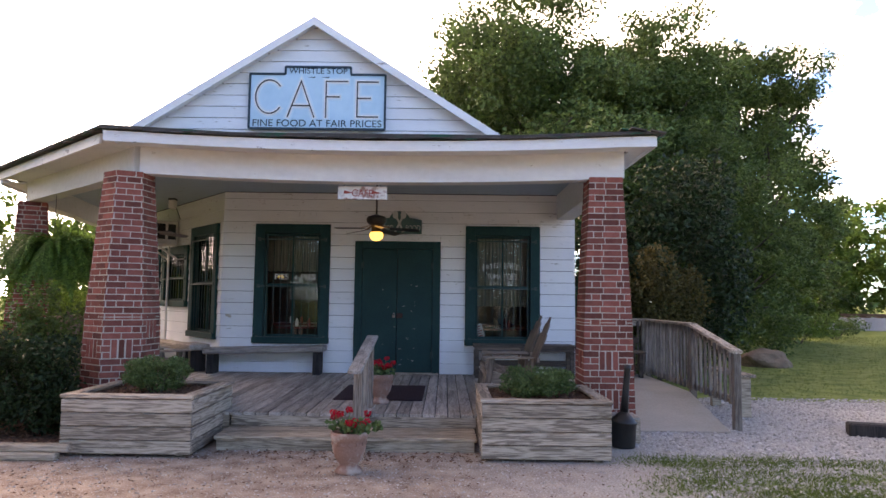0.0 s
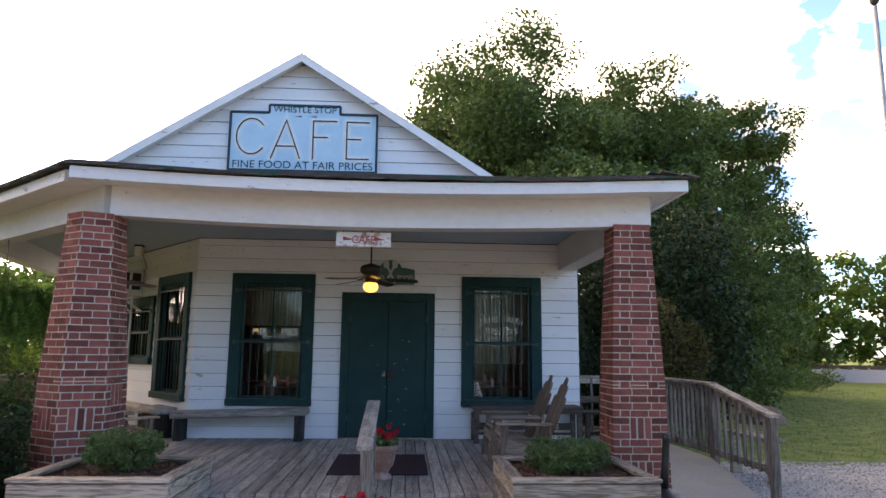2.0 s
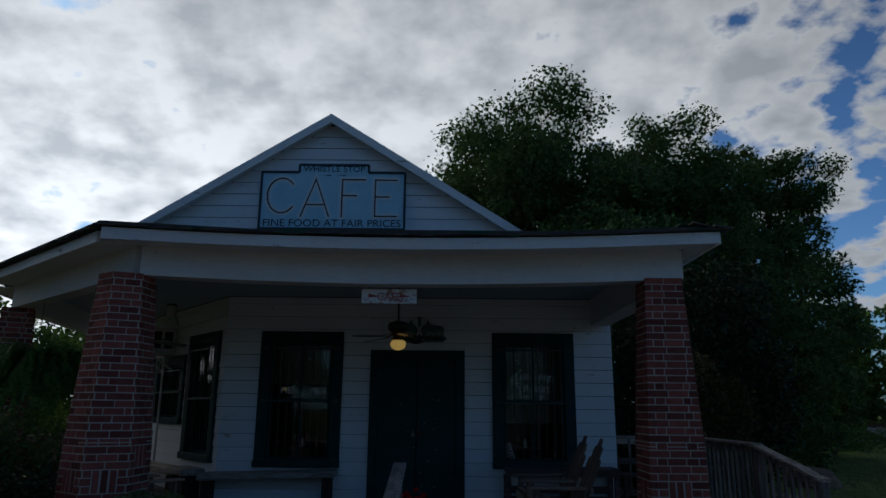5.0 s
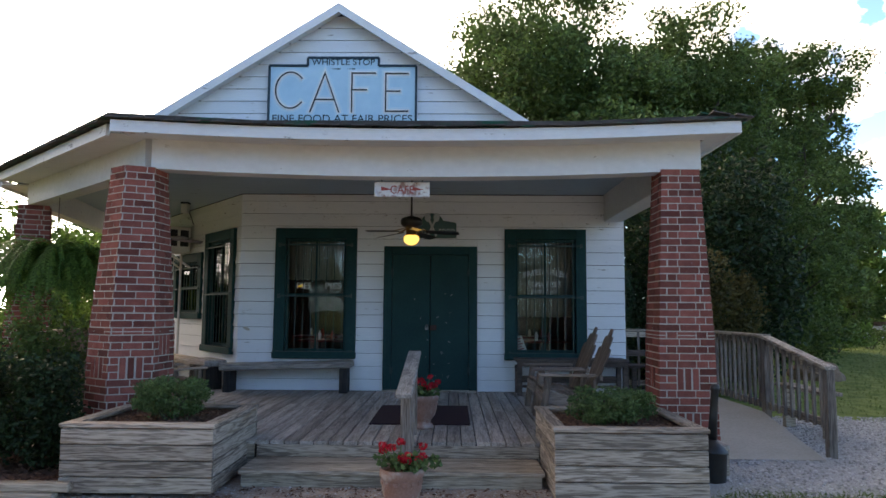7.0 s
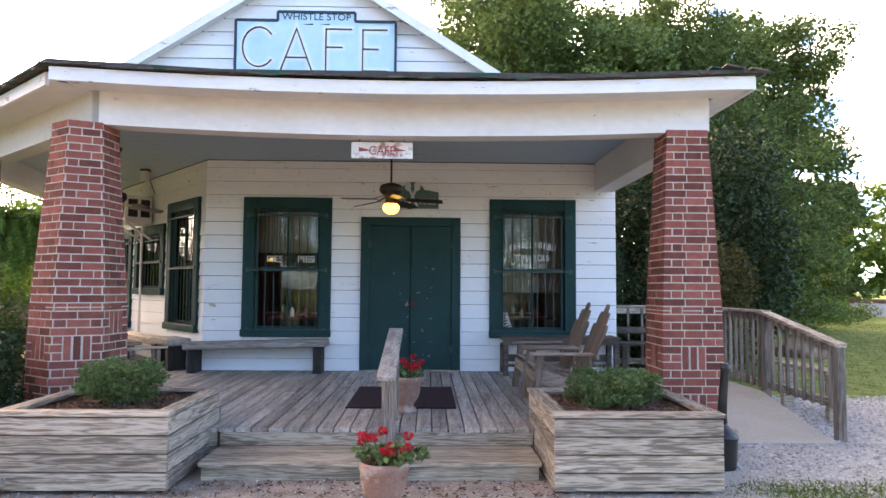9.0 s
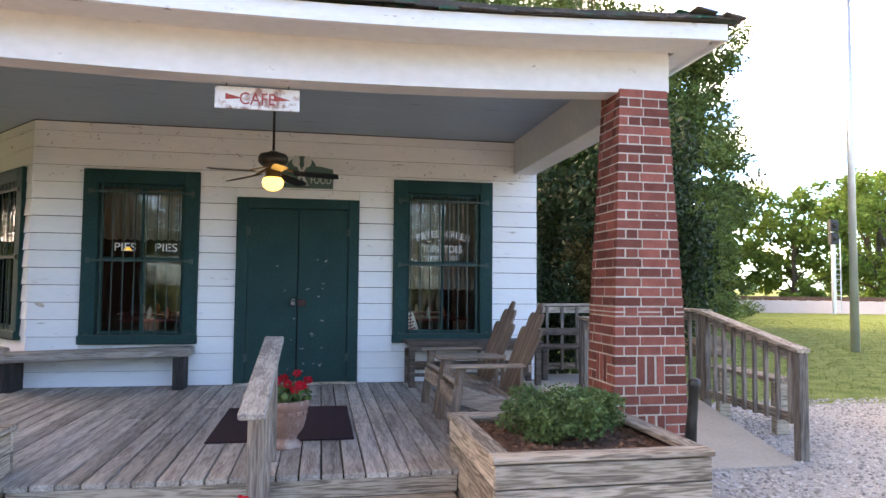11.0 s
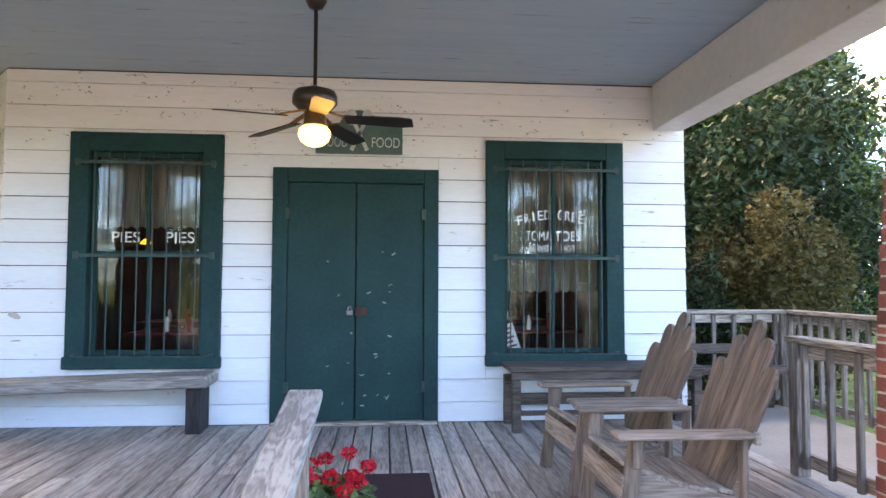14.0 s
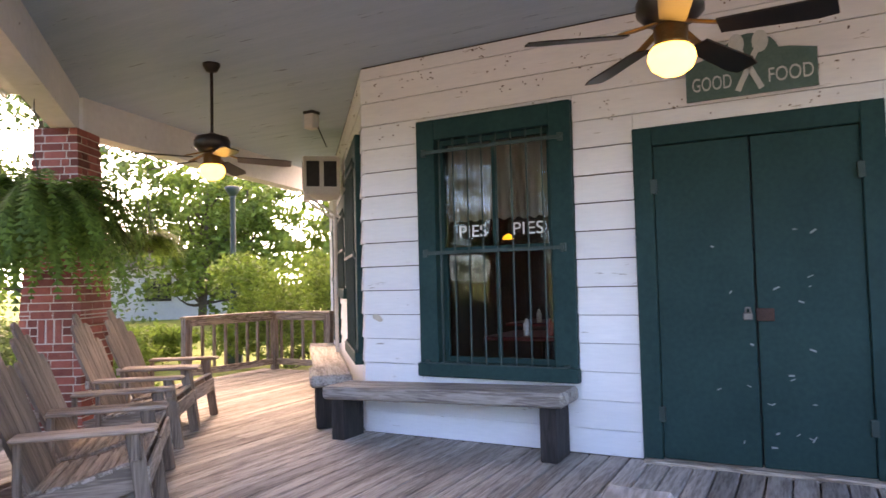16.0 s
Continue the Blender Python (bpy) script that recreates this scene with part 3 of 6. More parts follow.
# the backing is dark so that the gaps between white boards read as shadow lines
wall_front = finish("wall_front", pierced(bmesh.new(), CORNER + 0.06, EAST, 0.0, CEIL + 0.9, 0.03, 0.18, FRONT_HOLES), ROOM_AND_GAPS)
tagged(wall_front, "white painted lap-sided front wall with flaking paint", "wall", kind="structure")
wall_slant = finish("wall_slant", pierced(bmesh.new(), -SLANT_LEN, -0.06, 0.0, CEIL + 0.9, 0.03, 0.18, SLANT_HOLES), ROOM_AND_GAPS)
wall_slant.matrix_basis = SLANT
tagged(wall_slant, "white painted lap-sided slanting wall of the porch", "wall", kind="structure")
for name, b in (("wall_east", (EAST - 0.15, EAST, 0.182, 11.0)), ("wall_back", (-6.1, EAST - 0.152, 10.85, 11.0)), ("wall_west", (-6.1, -5.95, WEST_END.y + 0.06, 10.848))):
    tagged(finish(name, a_box(*b, 0.0, CEIL + 0.3), WHITE), "plain white side wall of the house", "wall", kind="structure")


def room_slab(name, z0, z1):
    bm = bmesh.new()
    pts = [(CORNER + 0.12, 0.19), (EAST - 0.17, 0.19), (EAST - 0.17, 4.6), (-5.9, 4.6), (-5.9, 3.75)]
    a = [bm.verts.new((x, y, z0)) for x, y in pts]; b = [bm.verts.new((x, y, z1)) for x, y in pts]
    bm.faces.new(list(reversed(a))); bm.faces.new(b)
    for k in range(5):
        bm.faces.new((a[k], a[(k + 1) % 5], b[(k + 1) % 5], b[k]))
    return finish(name, bm, ROOM_AND_GAPS)


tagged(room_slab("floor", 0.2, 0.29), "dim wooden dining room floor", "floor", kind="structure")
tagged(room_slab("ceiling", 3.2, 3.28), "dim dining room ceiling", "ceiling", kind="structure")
tagged(finish("wall_inner", a_box(-5.9, EAST - 0.17, 4.6, 4.7, 0.292, 3.198), ROOM_AND_GAPS), "brown dining room back wall", "wall", kind="structure")

# porch ceiling, one sheet with the slanting side
bm = bmesh.new()
for outline in ([(EAST - 0.02, -3.42), (EAST - 0.02, 0.02), (CORNER, 0.02), (-2.8, -3.42)], [(-2.8, -3.42), (CORNER, 0.02), (-5.8, -0.78)],
                [(-5.8, -0.78), (CORNER, 0.02), (WEST_END.x, WEST_END.y), (-6.9, 4.4)]):
    lo = [bm.verts.new((x, y, CEIL)) for x, y in outline]
    hi = [bm.verts.new((x, y, CEIL + 0.03)) for x, y in outline]
    bm.faces.new(list(reversed(lo))); bm.faces.new(hi)
    for k in range(len(lo)):
        bm.faces.new((lo[k], lo[(k + 1) % len(lo)], hi[(k + 1) % len(lo)], hi[k]))
tagged(finish("porch_ceiling", bm, BLUE), "pale blue painted porch ceiling with flaking paint", "ceiling", kind="structure")


def swept(pairs, x0, x1, n=16, bend=sag, m=None):
    """A cross-section in y and z carried along x, bending by bend(x)."""
    bm = bmesh.new()
    rings = []
    for k in range(n + 1):
        x = x0 + (x1 - x0) * k / n
        rings.append([bm.verts.new((x, y, z + bend(x))) for y, z in pairs])
    c = len(pairs)
    for a, b in zip(rings, rings[1:]):
        for k in range(c):
            bm.faces.new((a[k], a[(k + 1) % c], b[(k + 1) % c], b[k]))
    bm.faces.new(rings[0]); bm.faces.new(list(reversed(rings[-1])))
    bmesh.ops.recalc_face_normals(bm, faces=bm.faces)
    if m is not None:
        bmesh.ops.transform(bm, matrix=m, verts=bm.verts)
    return bm


def flat(x):
    return 0.0


# front beam, fascia and soffit; the slanted side; the east side
SIDE = Vector((-3.0, 2.67, 0)).normalized()
SIDE_M = Matrix.Translation((-2.8, -3.42, 0)) @ Matrix((-SIDE, Vector((-SIDE.y, SIDE.x, 0)) * -1, (0, 0, 1))).transposed().to_4x4()
FAR = Vector((-1.1, 5.2, 0)).normalized()
FAR_M = Matrix.Translation((-5.8, -0.75, 0)) @ Matrix((-FAR, Vector((-FAR.y, FAR.x, 0)) * -1, (0, 0, 1))).transposed().to_4x4()
BEAM_S = [(-0.19, 3.05), (0.03, 3.05), (0.03, 3.42), (-0.19, 3.42)]
FASC_S = [(-0.60, 3.335), (-0.565, 3.335), (-0.565, 3.455), (-0.60, 3.455)]
SOFF_S = [(-0.564, 3.37), (-0.192, 3.37), (-0.192, 3.39), (-0.564, 3.39)]


def shifted(sec, dy):
    return [(y + dy, z) for y, z in sec]


for nm, sec, mat, lab in (("beam", BEAM_S, BEAM_WHITE, "white painted porch beam, paint worn"), ("fascia", FASC_S, TRIM_WHITE, "white fascia board with peeling paint"),
                          ("soffit", SOFF_S, BEAM_WHITE, "white painted soffit under the porch eave")):
    e = {"beam": 0.0, "fascia": 0.25, "soffit": 0.2}[nm]
    tagged(finish(nm + "_front", swept(shifted(sec, -3.40), -2.86 - e, 2.96 + e), mat), lab, "trim", kind="structure")
    tagged(finish(nm + "_slant", swept(sec, -3.98, -0.04 + e * 0.0, 8, flat, SIDE_M), mat), lab, "trim", kind="structure")
    tagged(finish(nm + "_west", swept(sec, -4.6, -0.05, 8, flat, FAR_M), mat), lab, "trim", kind="structure")
tagged(finish("beam_east", a_box(2.74, 3.02, -3.20, -0.03, 2.965, CEIL - 0.004, 0.006), BEAM_WHITE), "white painted side beam of the porch", "trim", kind="structure")
tagged(finish("fascia_east", a_box(3.205, 3.24, -3.96, 1.4, 3.34, 3.46, 0.004), TRIM_WHITE), "white fascia board on the side eave", "trim", kind="structure")
tagged(finish("soffit_east", a_box(3.022, 3.203, -3.80, 1.4, 3.372, 3.39), BEAM_WHITE), "white soffit on the side eave", "trim", kind="structure")


# porch roof: front, slanted and east slopes meeting the gable wall
def roof_sheet(name, quad, thick=0.05):
    bm = bmesh.new()
    a = [bm.verts.new(p) for p in quad]
    b = [bm.verts.new((x, y, z - thick)) for x, y, z in quad]
    bm.faces.new(a); bm.faces.new(list(reversed(b)))
    for k in range(len(a)):
        bm.faces.new((a[k], b[k], b[(k + 1) % len(a)], a[(k + 1) % len(a)]))
    bmesh.ops.recalc_face_normals(bm, faces=bm.faces)
    ob = finish(name, bm, ROOF)
    return tagged(ob, "green shingle porch roof, worn at the edge", "roof", kind="structure")


E0, E1 = (-3.12, -4.03), (3.27, -4.03)
s0 = Vector((-3.12, -4.03, 0)) + SIDE * 4.15
f0 = s0 + FAR * 4.7
roof_front = roof_sheet("roof_front", [(E0[0], E0[1], 3.515), (-1.6, E0[1], 3.44), (0, E0[1], 3.425), (1.6, E0[1], 3.44), (E1[0], E1[1], 3.515), (2.3, -0.2, 4.25), (-3.3, -0.2, 4.25)])
roof_slant = roof_sheet("roof_slant", [(E0[0], E0[1], 3.515), (-3.3, -0.2, 4.25), (-5.0, 2.4, 4.25), (s0.x, s0.y, 3.515)])
roof_west = roof_sheet("roof_west", [(s0.x, s0.y, 3.515), (-5.0, 2.4, 4.25), (-5.6, 6.2, 4.25), (f0.x, f0.y, 3.515)])
roof_east = roof_sheet("roof_east", [(E1[0], E1[1], 3.515), (3.27, 1.4, 3.515), (2.3, 1.4, 4.25), (2.3, -0.2, 4.25)])

# main gable
AP = (-1.457, 6.30)
SLOPE = 0.635
GABLE_Y = -0.22
# dark backing again, shade painted into the gable's board gaps
tagged(finish("gable_wall", prism([(AP[0] - 3.9, AP[1] - 3.9 * SLOPE), (AP[0] + 3.9, AP[1] - 3.9 * SLOPE), (AP[0], AP[1] - 0.02)], GABLE_Y + 0.03, GABLE_Y + 0.17), ROOM_AND_GAPS),
       "white lap-sided gable above the porch", "wall", kind="structure")
gable_wall = bpy.data.objects["gable_wall"]
for side, nm in ((-1, "roof_main_west"), (1, "roof_main_east")):
    bm = bmesh.new()
    w = 4.3
    pts = [(AP[0], AP[1] + 0.06), (AP[0] + side * w, AP[1] + 0.06 - w * SLOPE), (AP[0] + side * w, AP[1] - w * SLOPE), (AP[0], AP[1])]
    ob = finish(nm, prism(pts, GABLE_Y - 0.22, 11.3), ROOF)
    tagged(ob, "green shingle main roof", "roof", kind="structure")
    rb = prism([(AP[0], AP[1] + 0.055), (AP[0] + side * 4.2, AP[1] + 0.055 - 4.2 * SLOPE), (AP[0] + side * 4.2, AP[1] - 0.095 - 4.2 * SLOPE), (AP[0], AP[1] - 0.095)], GABLE_Y - 0.255, GABLE_Y - 0.222)
    tagged(finish("rake_board_" + ("west" if side < 0 else "east"), rb, TRIM_WHITE), "white rake board along the gable roof edge", "trim", kind="structure")
    so = prism([(AP[0] + side * 0.01, AP[1] - 0.012), (AP[0] + side * 4.2, AP[1] - 0.012 - 4.2 * SLOPE), (AP[0] + side * 4.2, AP[1] - 0.03 - 4.2 * SLOPE), (AP[0] + side * 0.01, AP[1] - 0.03)], GABLE_Y - 0.218, GABLE_Y + 0.0)
    tagged(finish("rake_soffit_" + ("west" if side < 0 else "east"), so, TRIM_WHITE), "pale soffit under the gable eave", "trim", kind="structure")


# ---------------- windows and door ----------------
def window(name, x0, x1, z0, z1, m, words=(), muntin=True, bars=8, label=""):
    """A double-hung window in a broad painted frame, with an iron grille before it."""
    w = empty(name, m, label=label, category="window", kind="structure")
    t = 0.165
    for nm, b in (("casing", (x0, x0 + t, z0, z1)), ("casing", (x1 - t, x1, z0, z1)), ("casing", (x0 + t, x1 - t, z1 - t, z1))):
        part(nm, a_box(b[0], b[1], -0.045, 0.16, b[2], b[3], 0.006), GREEN, w)
    part("sill", a_box(x0 - 0.01, x1 + 0.01, -0.075, 0.16, z0 - 0.005, z0 + 0.10, 0.008), GREEN, w)
    a, b, c, d = x0 + t + 0.002, x1 - t - 0.002, z0 + 0.102, z1 - t - 0.002
    mid = (c + d) / 2
    f = 0.042
    for (lo, up, y) in ((c, mid + 0.02, 0.062), (mid - 0.02, d, 0.022)):
        s = empty("sash"); s.parent = w
        for nm, q in (("stile", (a, a + f, lo, up)), ("stile", (b - f, b, lo, up)), ("rail", (a + f, b - f, lo, lo + f)), ("rail", (a + f, b - f, up - f, up))):
            part(nm, a_box(q[0], q[1], y, y + 0.036, q[2], q[3], 0.003), GREEN, s)
        if muntin:
            part("muntin", a_box((a + b) / 2 - 0.014, (a + b) / 2 + 0.014, y + 0.004, y + 0.032, lo + f, up - f, 0.002), GREEN, s)
        spans = ((a + f, (a + b) / 2 - 0.014), ((a + b) / 2 + 0.014, b - f)) if muntin else ((a + f, b - f),)
        for p, q in spans:
            g = part("pane", a_box(p, q, y + 0.016, y + 0.020, lo + f, up - f), GLASS, s)
            g.visible_shadow = False
    # the grille
    for k in range(bars):
        x = a + 0.05 + (b - a - 0.10) * k / (bars - 1)
        part("grille_bar", a_rod((x, -0.055, c - 0.06), (x, -0.055, d - 0.005), 0.0065, 6), GREEN_IRON, w)
    for z in (c - 0.01, mid - 0.02, d - 0.10):
        part("crossbar", a_box(x0 + 0.07, x1 - 0.07, -0.072, -0.062, z - 0.013, z + 0.013), GREEN_IRON, w)
    for x in (x0 + 0.075, x1 - 0.075):
        for z in (c - 0.01, mid - 0.02, d - 0.10):
            part("bracket", a_box(x - 0.02, x + 0.02, -0.066, -0.046, z - 0.03, z + 0.03, 0.003), GREEN_IRON, w)
    for txt, size, lx, lz, width, yy in words:
        lettering(txt, size, pose(lx, yy, lz, 90, 0, 0), LETTER, w, width=width, depth=0.001, label="white lettering on the glass")
    return w


WL = (-2.455, -1.165, 0.80, 2.84)
WR = (1.175, 2.452, 0.80, 2.84)
I4 = Matrix.Identity(4)
window("window_1", *WL, I4, [("PIES", 0.135, -2.00, 1.885, 0.235, 0.034), ("PIES", 0.135, -1.54, 1.885, 0.245, 0.034)], label="dark green double-hung window with iron grille, dim room behind")
win2 = window("window_2", *WR, I4, [("TOMA", 0.13, 1.67, 1.93, 0.24, 0.034), ("TOES", 0.13, 1.945, 1.93, 0.24, 0.034),
                                    ("SERVED", 0.075, 1.69, 1.835, 0.20, 0.034), ("HOT", 0.075, 1.95, 1.835, 0.13, 0.034)],
              label="dark green double-hung window with iron grille and white lettering")
# two words on an arc
for k, ch in enumerate("FRIED GREEN"):
    if ch != " ":
        u = (k - 5) / 5
        lettering(ch, 0.125, pose(1.815 + 0.31 * u, 0.034, 2.13 - 0.055 * u * u, 90, 0, 0) @ pose(0, 0, 0, 0, 0, -11 * u), LETTER, win2, width=0.018 if ch == "I" else 0.05, depth=0.001)
window("window_3", -1.48, -0.18, 0.84, 2.86, SLANT, label="tall dark green window with iron grille on the slanting wall")
window("window_4", -3.14, -1.64, 1.38, 2.56, SLANT, label="short dark green window with iron grille below an air conditioner")
window("window_5", -4.40, -3.32, 0.76, 2.56, SLANT, label="tall dark green window on the slanting wall")

bm = bmesh.new()
bmesh.ops.create_circle(bm, cap_ends=True, segments=18, radius=1.0)
for k, vv in enumerate(bm.verts):
    q = 1 + 0.3 * noise.noise(Vector((k * 0.7, 3.1, 0)))
    vv.co = Vector((-2.88 + 0.052 * vv.co.x * q, -0.0125, 1.25 + 0.028 * vv.co.y * q - 0.3 * 0.052 * vv.co.x))
part("bare_patch", bm, MORTAR, wall_front, "grey bare patch in the paint")

door = empty("door_1", label="closed dark green double door with padlock, scuffed paint", category="door", kind="structure")
DX0, DX1, DZ = -0.73, 0.74, 2.56
for nm, b in (("frame", (DX0, DX0 + 0.13, DECK_Z, DZ)), ("frame", (DX1 - 0.13, DX1, DECK_Z, DZ)), ("frame", (DX0 + 0.13, DX1 - 0.13, DZ - 0.13, DZ))):
    part(nm, a_box(b[0], b[1], -0.045, 0.15, b[2], b[3], 0.006), GREEN, door)
part("threshold", a_box(DX0 + 0.01, DX1 - 0.01, -0.10, 0.15, DECK_Z - 0.015, DECK_Z + 0.022, 0.004), WOOD_X, door)
for a, b in ((DX0 + 0.134, -0.003), (0.009, DX1 - 0.134)):
    leaf_ob = part("leaf", a_box(a, b, -0.026, 0.03, DECK_Z + 0.026, DZ - 0.134, 0.004), GREEN, door)
    h = a if a < -0.1 else b
    for z in (0.62, 2.15):
        part("hinge", a_box(h - 0.02, h + 0.02, -0.052, -0.024, z - 0.05, z + 0.05, 0.003), GREEN_IRON, leaf_ob)
part("stop", a_box(-0.03, 0.036, 0.032, 0.06, DECK_Z + 0.03, DZ - 0.14), VENT, door)
part("hasp", a_box(0.0, 0.105, -0.052, -0.040, 1.245, 1.325, 0.004), DARK_RUST, door, "brown steel hasp")
bm = a_box(-0.075, -0.02, -0.062, -0.036, 1.25, 1.30, 0.008)
rod(bm, (-0.062, -0.049, 1.298), (-0.055, -0.049, 1.33), 0.006, 6); rod(bm, (-0.03, -0.049, 1.298), (-0.036, -0.049, 1.33), 0.006, 6); rod(bm, (-0.058, -0.049, 1.328), (-0.033, -0.049, 1.328), 0.006, 6)
part("padlock", bm, DULL_STEEL, door, "steel padlock")
SCUFF = material("bare_scuff", ((0.18, 0.216, 0.21), (0.288, 0.312, 0.3)), 30, 0.8, 0.2)
rs = random.Random(4)
for k in range(26):
    x = rs.gauss(0.0, 0.26); z = rs.choice((rs.uniform(0.4, 0.9), rs.uniform(0.9, 1.9)))
    if abs(x) < 0.55 and abs(x) > 0.03:
        L, W = rs.uniform(0.012, 0.05), rs.uniform(0.005, 0.012)
        part("scuff", a_box(-L / 2, L / 2, -0.0285, -0.0262, -W / 2, W / 2, 0.0008, pose(x, 0, z, 0, rs.choice((-35, -25, 20, -60, 0)))), SCUFF, door)

# ---------------- room behind the windows ----------------
def curtain(x0, x1, z0, z1, y, m, n=40):
    bm = bmesh.new()
    top, bot = [], []
    for k in range(n * 2 + 1):
        x = x0 + (x1 - x0) * k / (n * 2)
        d = 0.009 * math.sin(k * 1.25) + 0.006 * math.sin(k * 0.47)
        top.append(bm.verts.new((x, y + d * 0.5, z1))); bot.append(bm.verts.new((x, y + d, z0 + 0.01 * math.sin(k * 0.9))))
    for k in range(n * 2):
        bm.faces.new((bot[k], bot[k + 1], top[k + 1], top[k]))
    bmesh.ops.solidify(bm, geom=bm.faces[:], thickness=0.004)
    ob = empty("curtain", m, label="gathered beige cafe curtain inside the window", category="curtain", group="cafe curtains")
    part("cloth", bm, CURTAIN, ob, smooth=True)
    part("curtain_rod", a_rod((x0 - 0.2, y, z1), (x1 + 0.2, y, z1), 0.012, 8), FAN_BRASS, ob)
    for x in (x0 - 0.17, x1 + 0.17):
        part("bracket", a_box(x - 0.012, x + 0.012, 0.178, y, z1 - 0.015, z1 + 0.015), FAN_BRASS, ob)
    return ob


curtain(-2.30, -1.32, 2.03, 2.72, 0.22, I4)
curtain(1.32, 2.30, 1.46, 2.72, 0.24, I4)
curtain(-1.40, -0.30, 1.95, 2.72, 0.22, SLANT)


def dining_table(x, y):
    t = empty("dining_table", pose(x, y, 0.29), label="square dining table with dark red top", category="table", group="dining tables")
    part("tabletop", a_box(-0.45, 0.45, -0.38, 0.38, 0.72, 0.755, 0.01), TABLE, t)
    part("pedestal", a_rod((0, 0, 0.03), (0, 0, 0.722), 0.04, 10), BLACK_IRON, t)
    part("base", a_box(-0.28, 0.28, -0.28, 0.28, 0.0, 0.04, 0.01), BLACK_IRON, t)
    for dx, nm in ((-0.1, "white"), (0.12, "dark")):
        c = empty("condiment_bottle", pose(x + dx, y - 0.22, 0.29 + 0.755), label=nm + " condiment bottle on a dining table", category="bottle", group="condiments")
        part("bottle", lathe([(0.028, 0), (0.03, 0.02), (0.03, 0.10), (0.012, 0.14), (0.012, 0.155)], 12), PAPER if nm == "white" else SIGN_RED, c, smooth=True)
        part("cap", lathe([(0.014, 0.152), (0.014, 0.175), (0.006, 0.18)], 10), BLACK_IRON, c)
    return t


for x, y in ((-1.8, 1.1), (-2.3, 2.8), (1.9, 1.3), (0.2, 2.6), (2.0, 3.2)):
    dining_table(x, y)
lamp = empty("pendant_lamp", pose(-2.47, 1.9, -0.07), label="small lit yellow pendant lamp over a dining table", category="lamp")
part("cord", a_rod((0, 0, 2.1), (0, 0, 3.25), 0.006, 6), BLACK_IRON, lamp)
part("shade", lathe([(0.012, 2.10), (0.045, 2.075), (0.066, 2.045), (0.06, 2.041)], 16), PENDANT, lamp, "glowing yellow shade", True)
card = empty("menu_card", pose(1.44, 0.20, 0.905), label="red and white printed card leaning inside the window", category="card")
part("sheet", a_box(-0.10, 0.10, -0.003, 0.003, 0, 0.25, 0, pose(0, 0, 0, -14, 0, 0) @ pose(0, 0, 0, 0, -16, 0)), PAPER, card)
for k in range(5):
    part("printed_bar", a_box(-0.075, 0.075 - 0.02 * (k % 2), -0.0045, -0.0032, 0.03 + 0.042 * k, 0.05 + 0.042 * k, 0, pose(0, 0, 0, -14, 0, 0) @ pose(0, 0, 0, 0, -16, 0)), SIGN_RED, card)


# ---------------- signs ----------------
gs = empty("gable_sign", pose(0, GABLE_Y - 0.05, 0), label="large pale blue painted sign board on the gable", category="sign")
GX0, GX1, GZ0, GZ1 = -2.56, -0.237, 4.445, 5.395
NX0, NX1, NZ = -1.955, -0.83, 5.525
out = [(GX0, GZ0), (GX1, GZ0), (GX1, GZ1), (NX1, GZ1), (NX1, NZ), (NX0, NZ), (NX0, GZ1), (GX0, GZ1)]
part("board", prism(out, -0.03, 0.05), SIGN_BLUE, gs)
for k in range(8):
    (xa, za), (xb, zb) = out[k], out[(k + 1) % 8]
    part("border", a_bar((xa, -0.035, za), (xb, -0.035, zb), 0.035, 0.03, (0, 1, 0)), SIGN_EDGE, gs)
lettering("WHISTLE STOP", 0.14, pose((NX0 + NX1) / 2, -0.036, 5.41, 90), SIGN_EDGE, gs, width=1.0)
lettering("FINE FOOD AT FAIR PRICES", 0.17, pose((GX0 + GX1) / 2, -0.036, 4.485, 90), SIGN_EDGE, gs, width=2.2)
for dx in (-0.12, 0.12):
    part("arrow", prism([((NX0 + NX1) / 2 + dx - 0.07, 5.345), ((NX0 + NX1) / 2 + dx + 0.07, 5.335), ((NX0 + NX1) / 2 + dx + 0.07, 5.355)], -0.036, -0.031), SIGN_EDGE, gs)


def ribbon(pts, wide, y0, y1):
    """A flat mitred band along a bent line in x and z, from y0 to y1."""
    bm = bmesh.new()
    pts = [Vector((p[0], 0, p[1])) for p in pts]
    dirs = [(q - p).normalized() for p, q in zip(pts, pts[1:])]
    pts[0], pts[-1] = pts[0] - dirs[0] * wide * 0.3, pts[-1] + dirs[-1] * wide * 0.3
    rings = []
    for k, p in enumerate(pts):
        d0, d1 = dirs[max(0, k - 1)], dirs[min(k, len(dirs) - 1)]
        n0, n1 = Vector((-d0.z, 0, d0.x)), Vector((-d1.z, 0, d1.x))
        n = (n0 + n1).normalized()
        n *= wide / 2 / max(0.4, n.dot(n0))
        rings.append([bm.verts.new((q.x, y, q.z)) for q, y in ((p + n, y0), (p - n, y0), (p - n, y1), (p + n, y1))])
    for a, b in zip(rings, rings[1:]):
        for k in range(4):
            bm.faces.new((a[k], a[(k + 1) % 4], b[(k + 1) % 4], b[k]))
    bm.faces.new(rings[0]); bm.faces.new(list(reversed(rings[-1])))
    bmesh.ops.recalc_face_normals(bm, faces=bm.faces)
    return bm


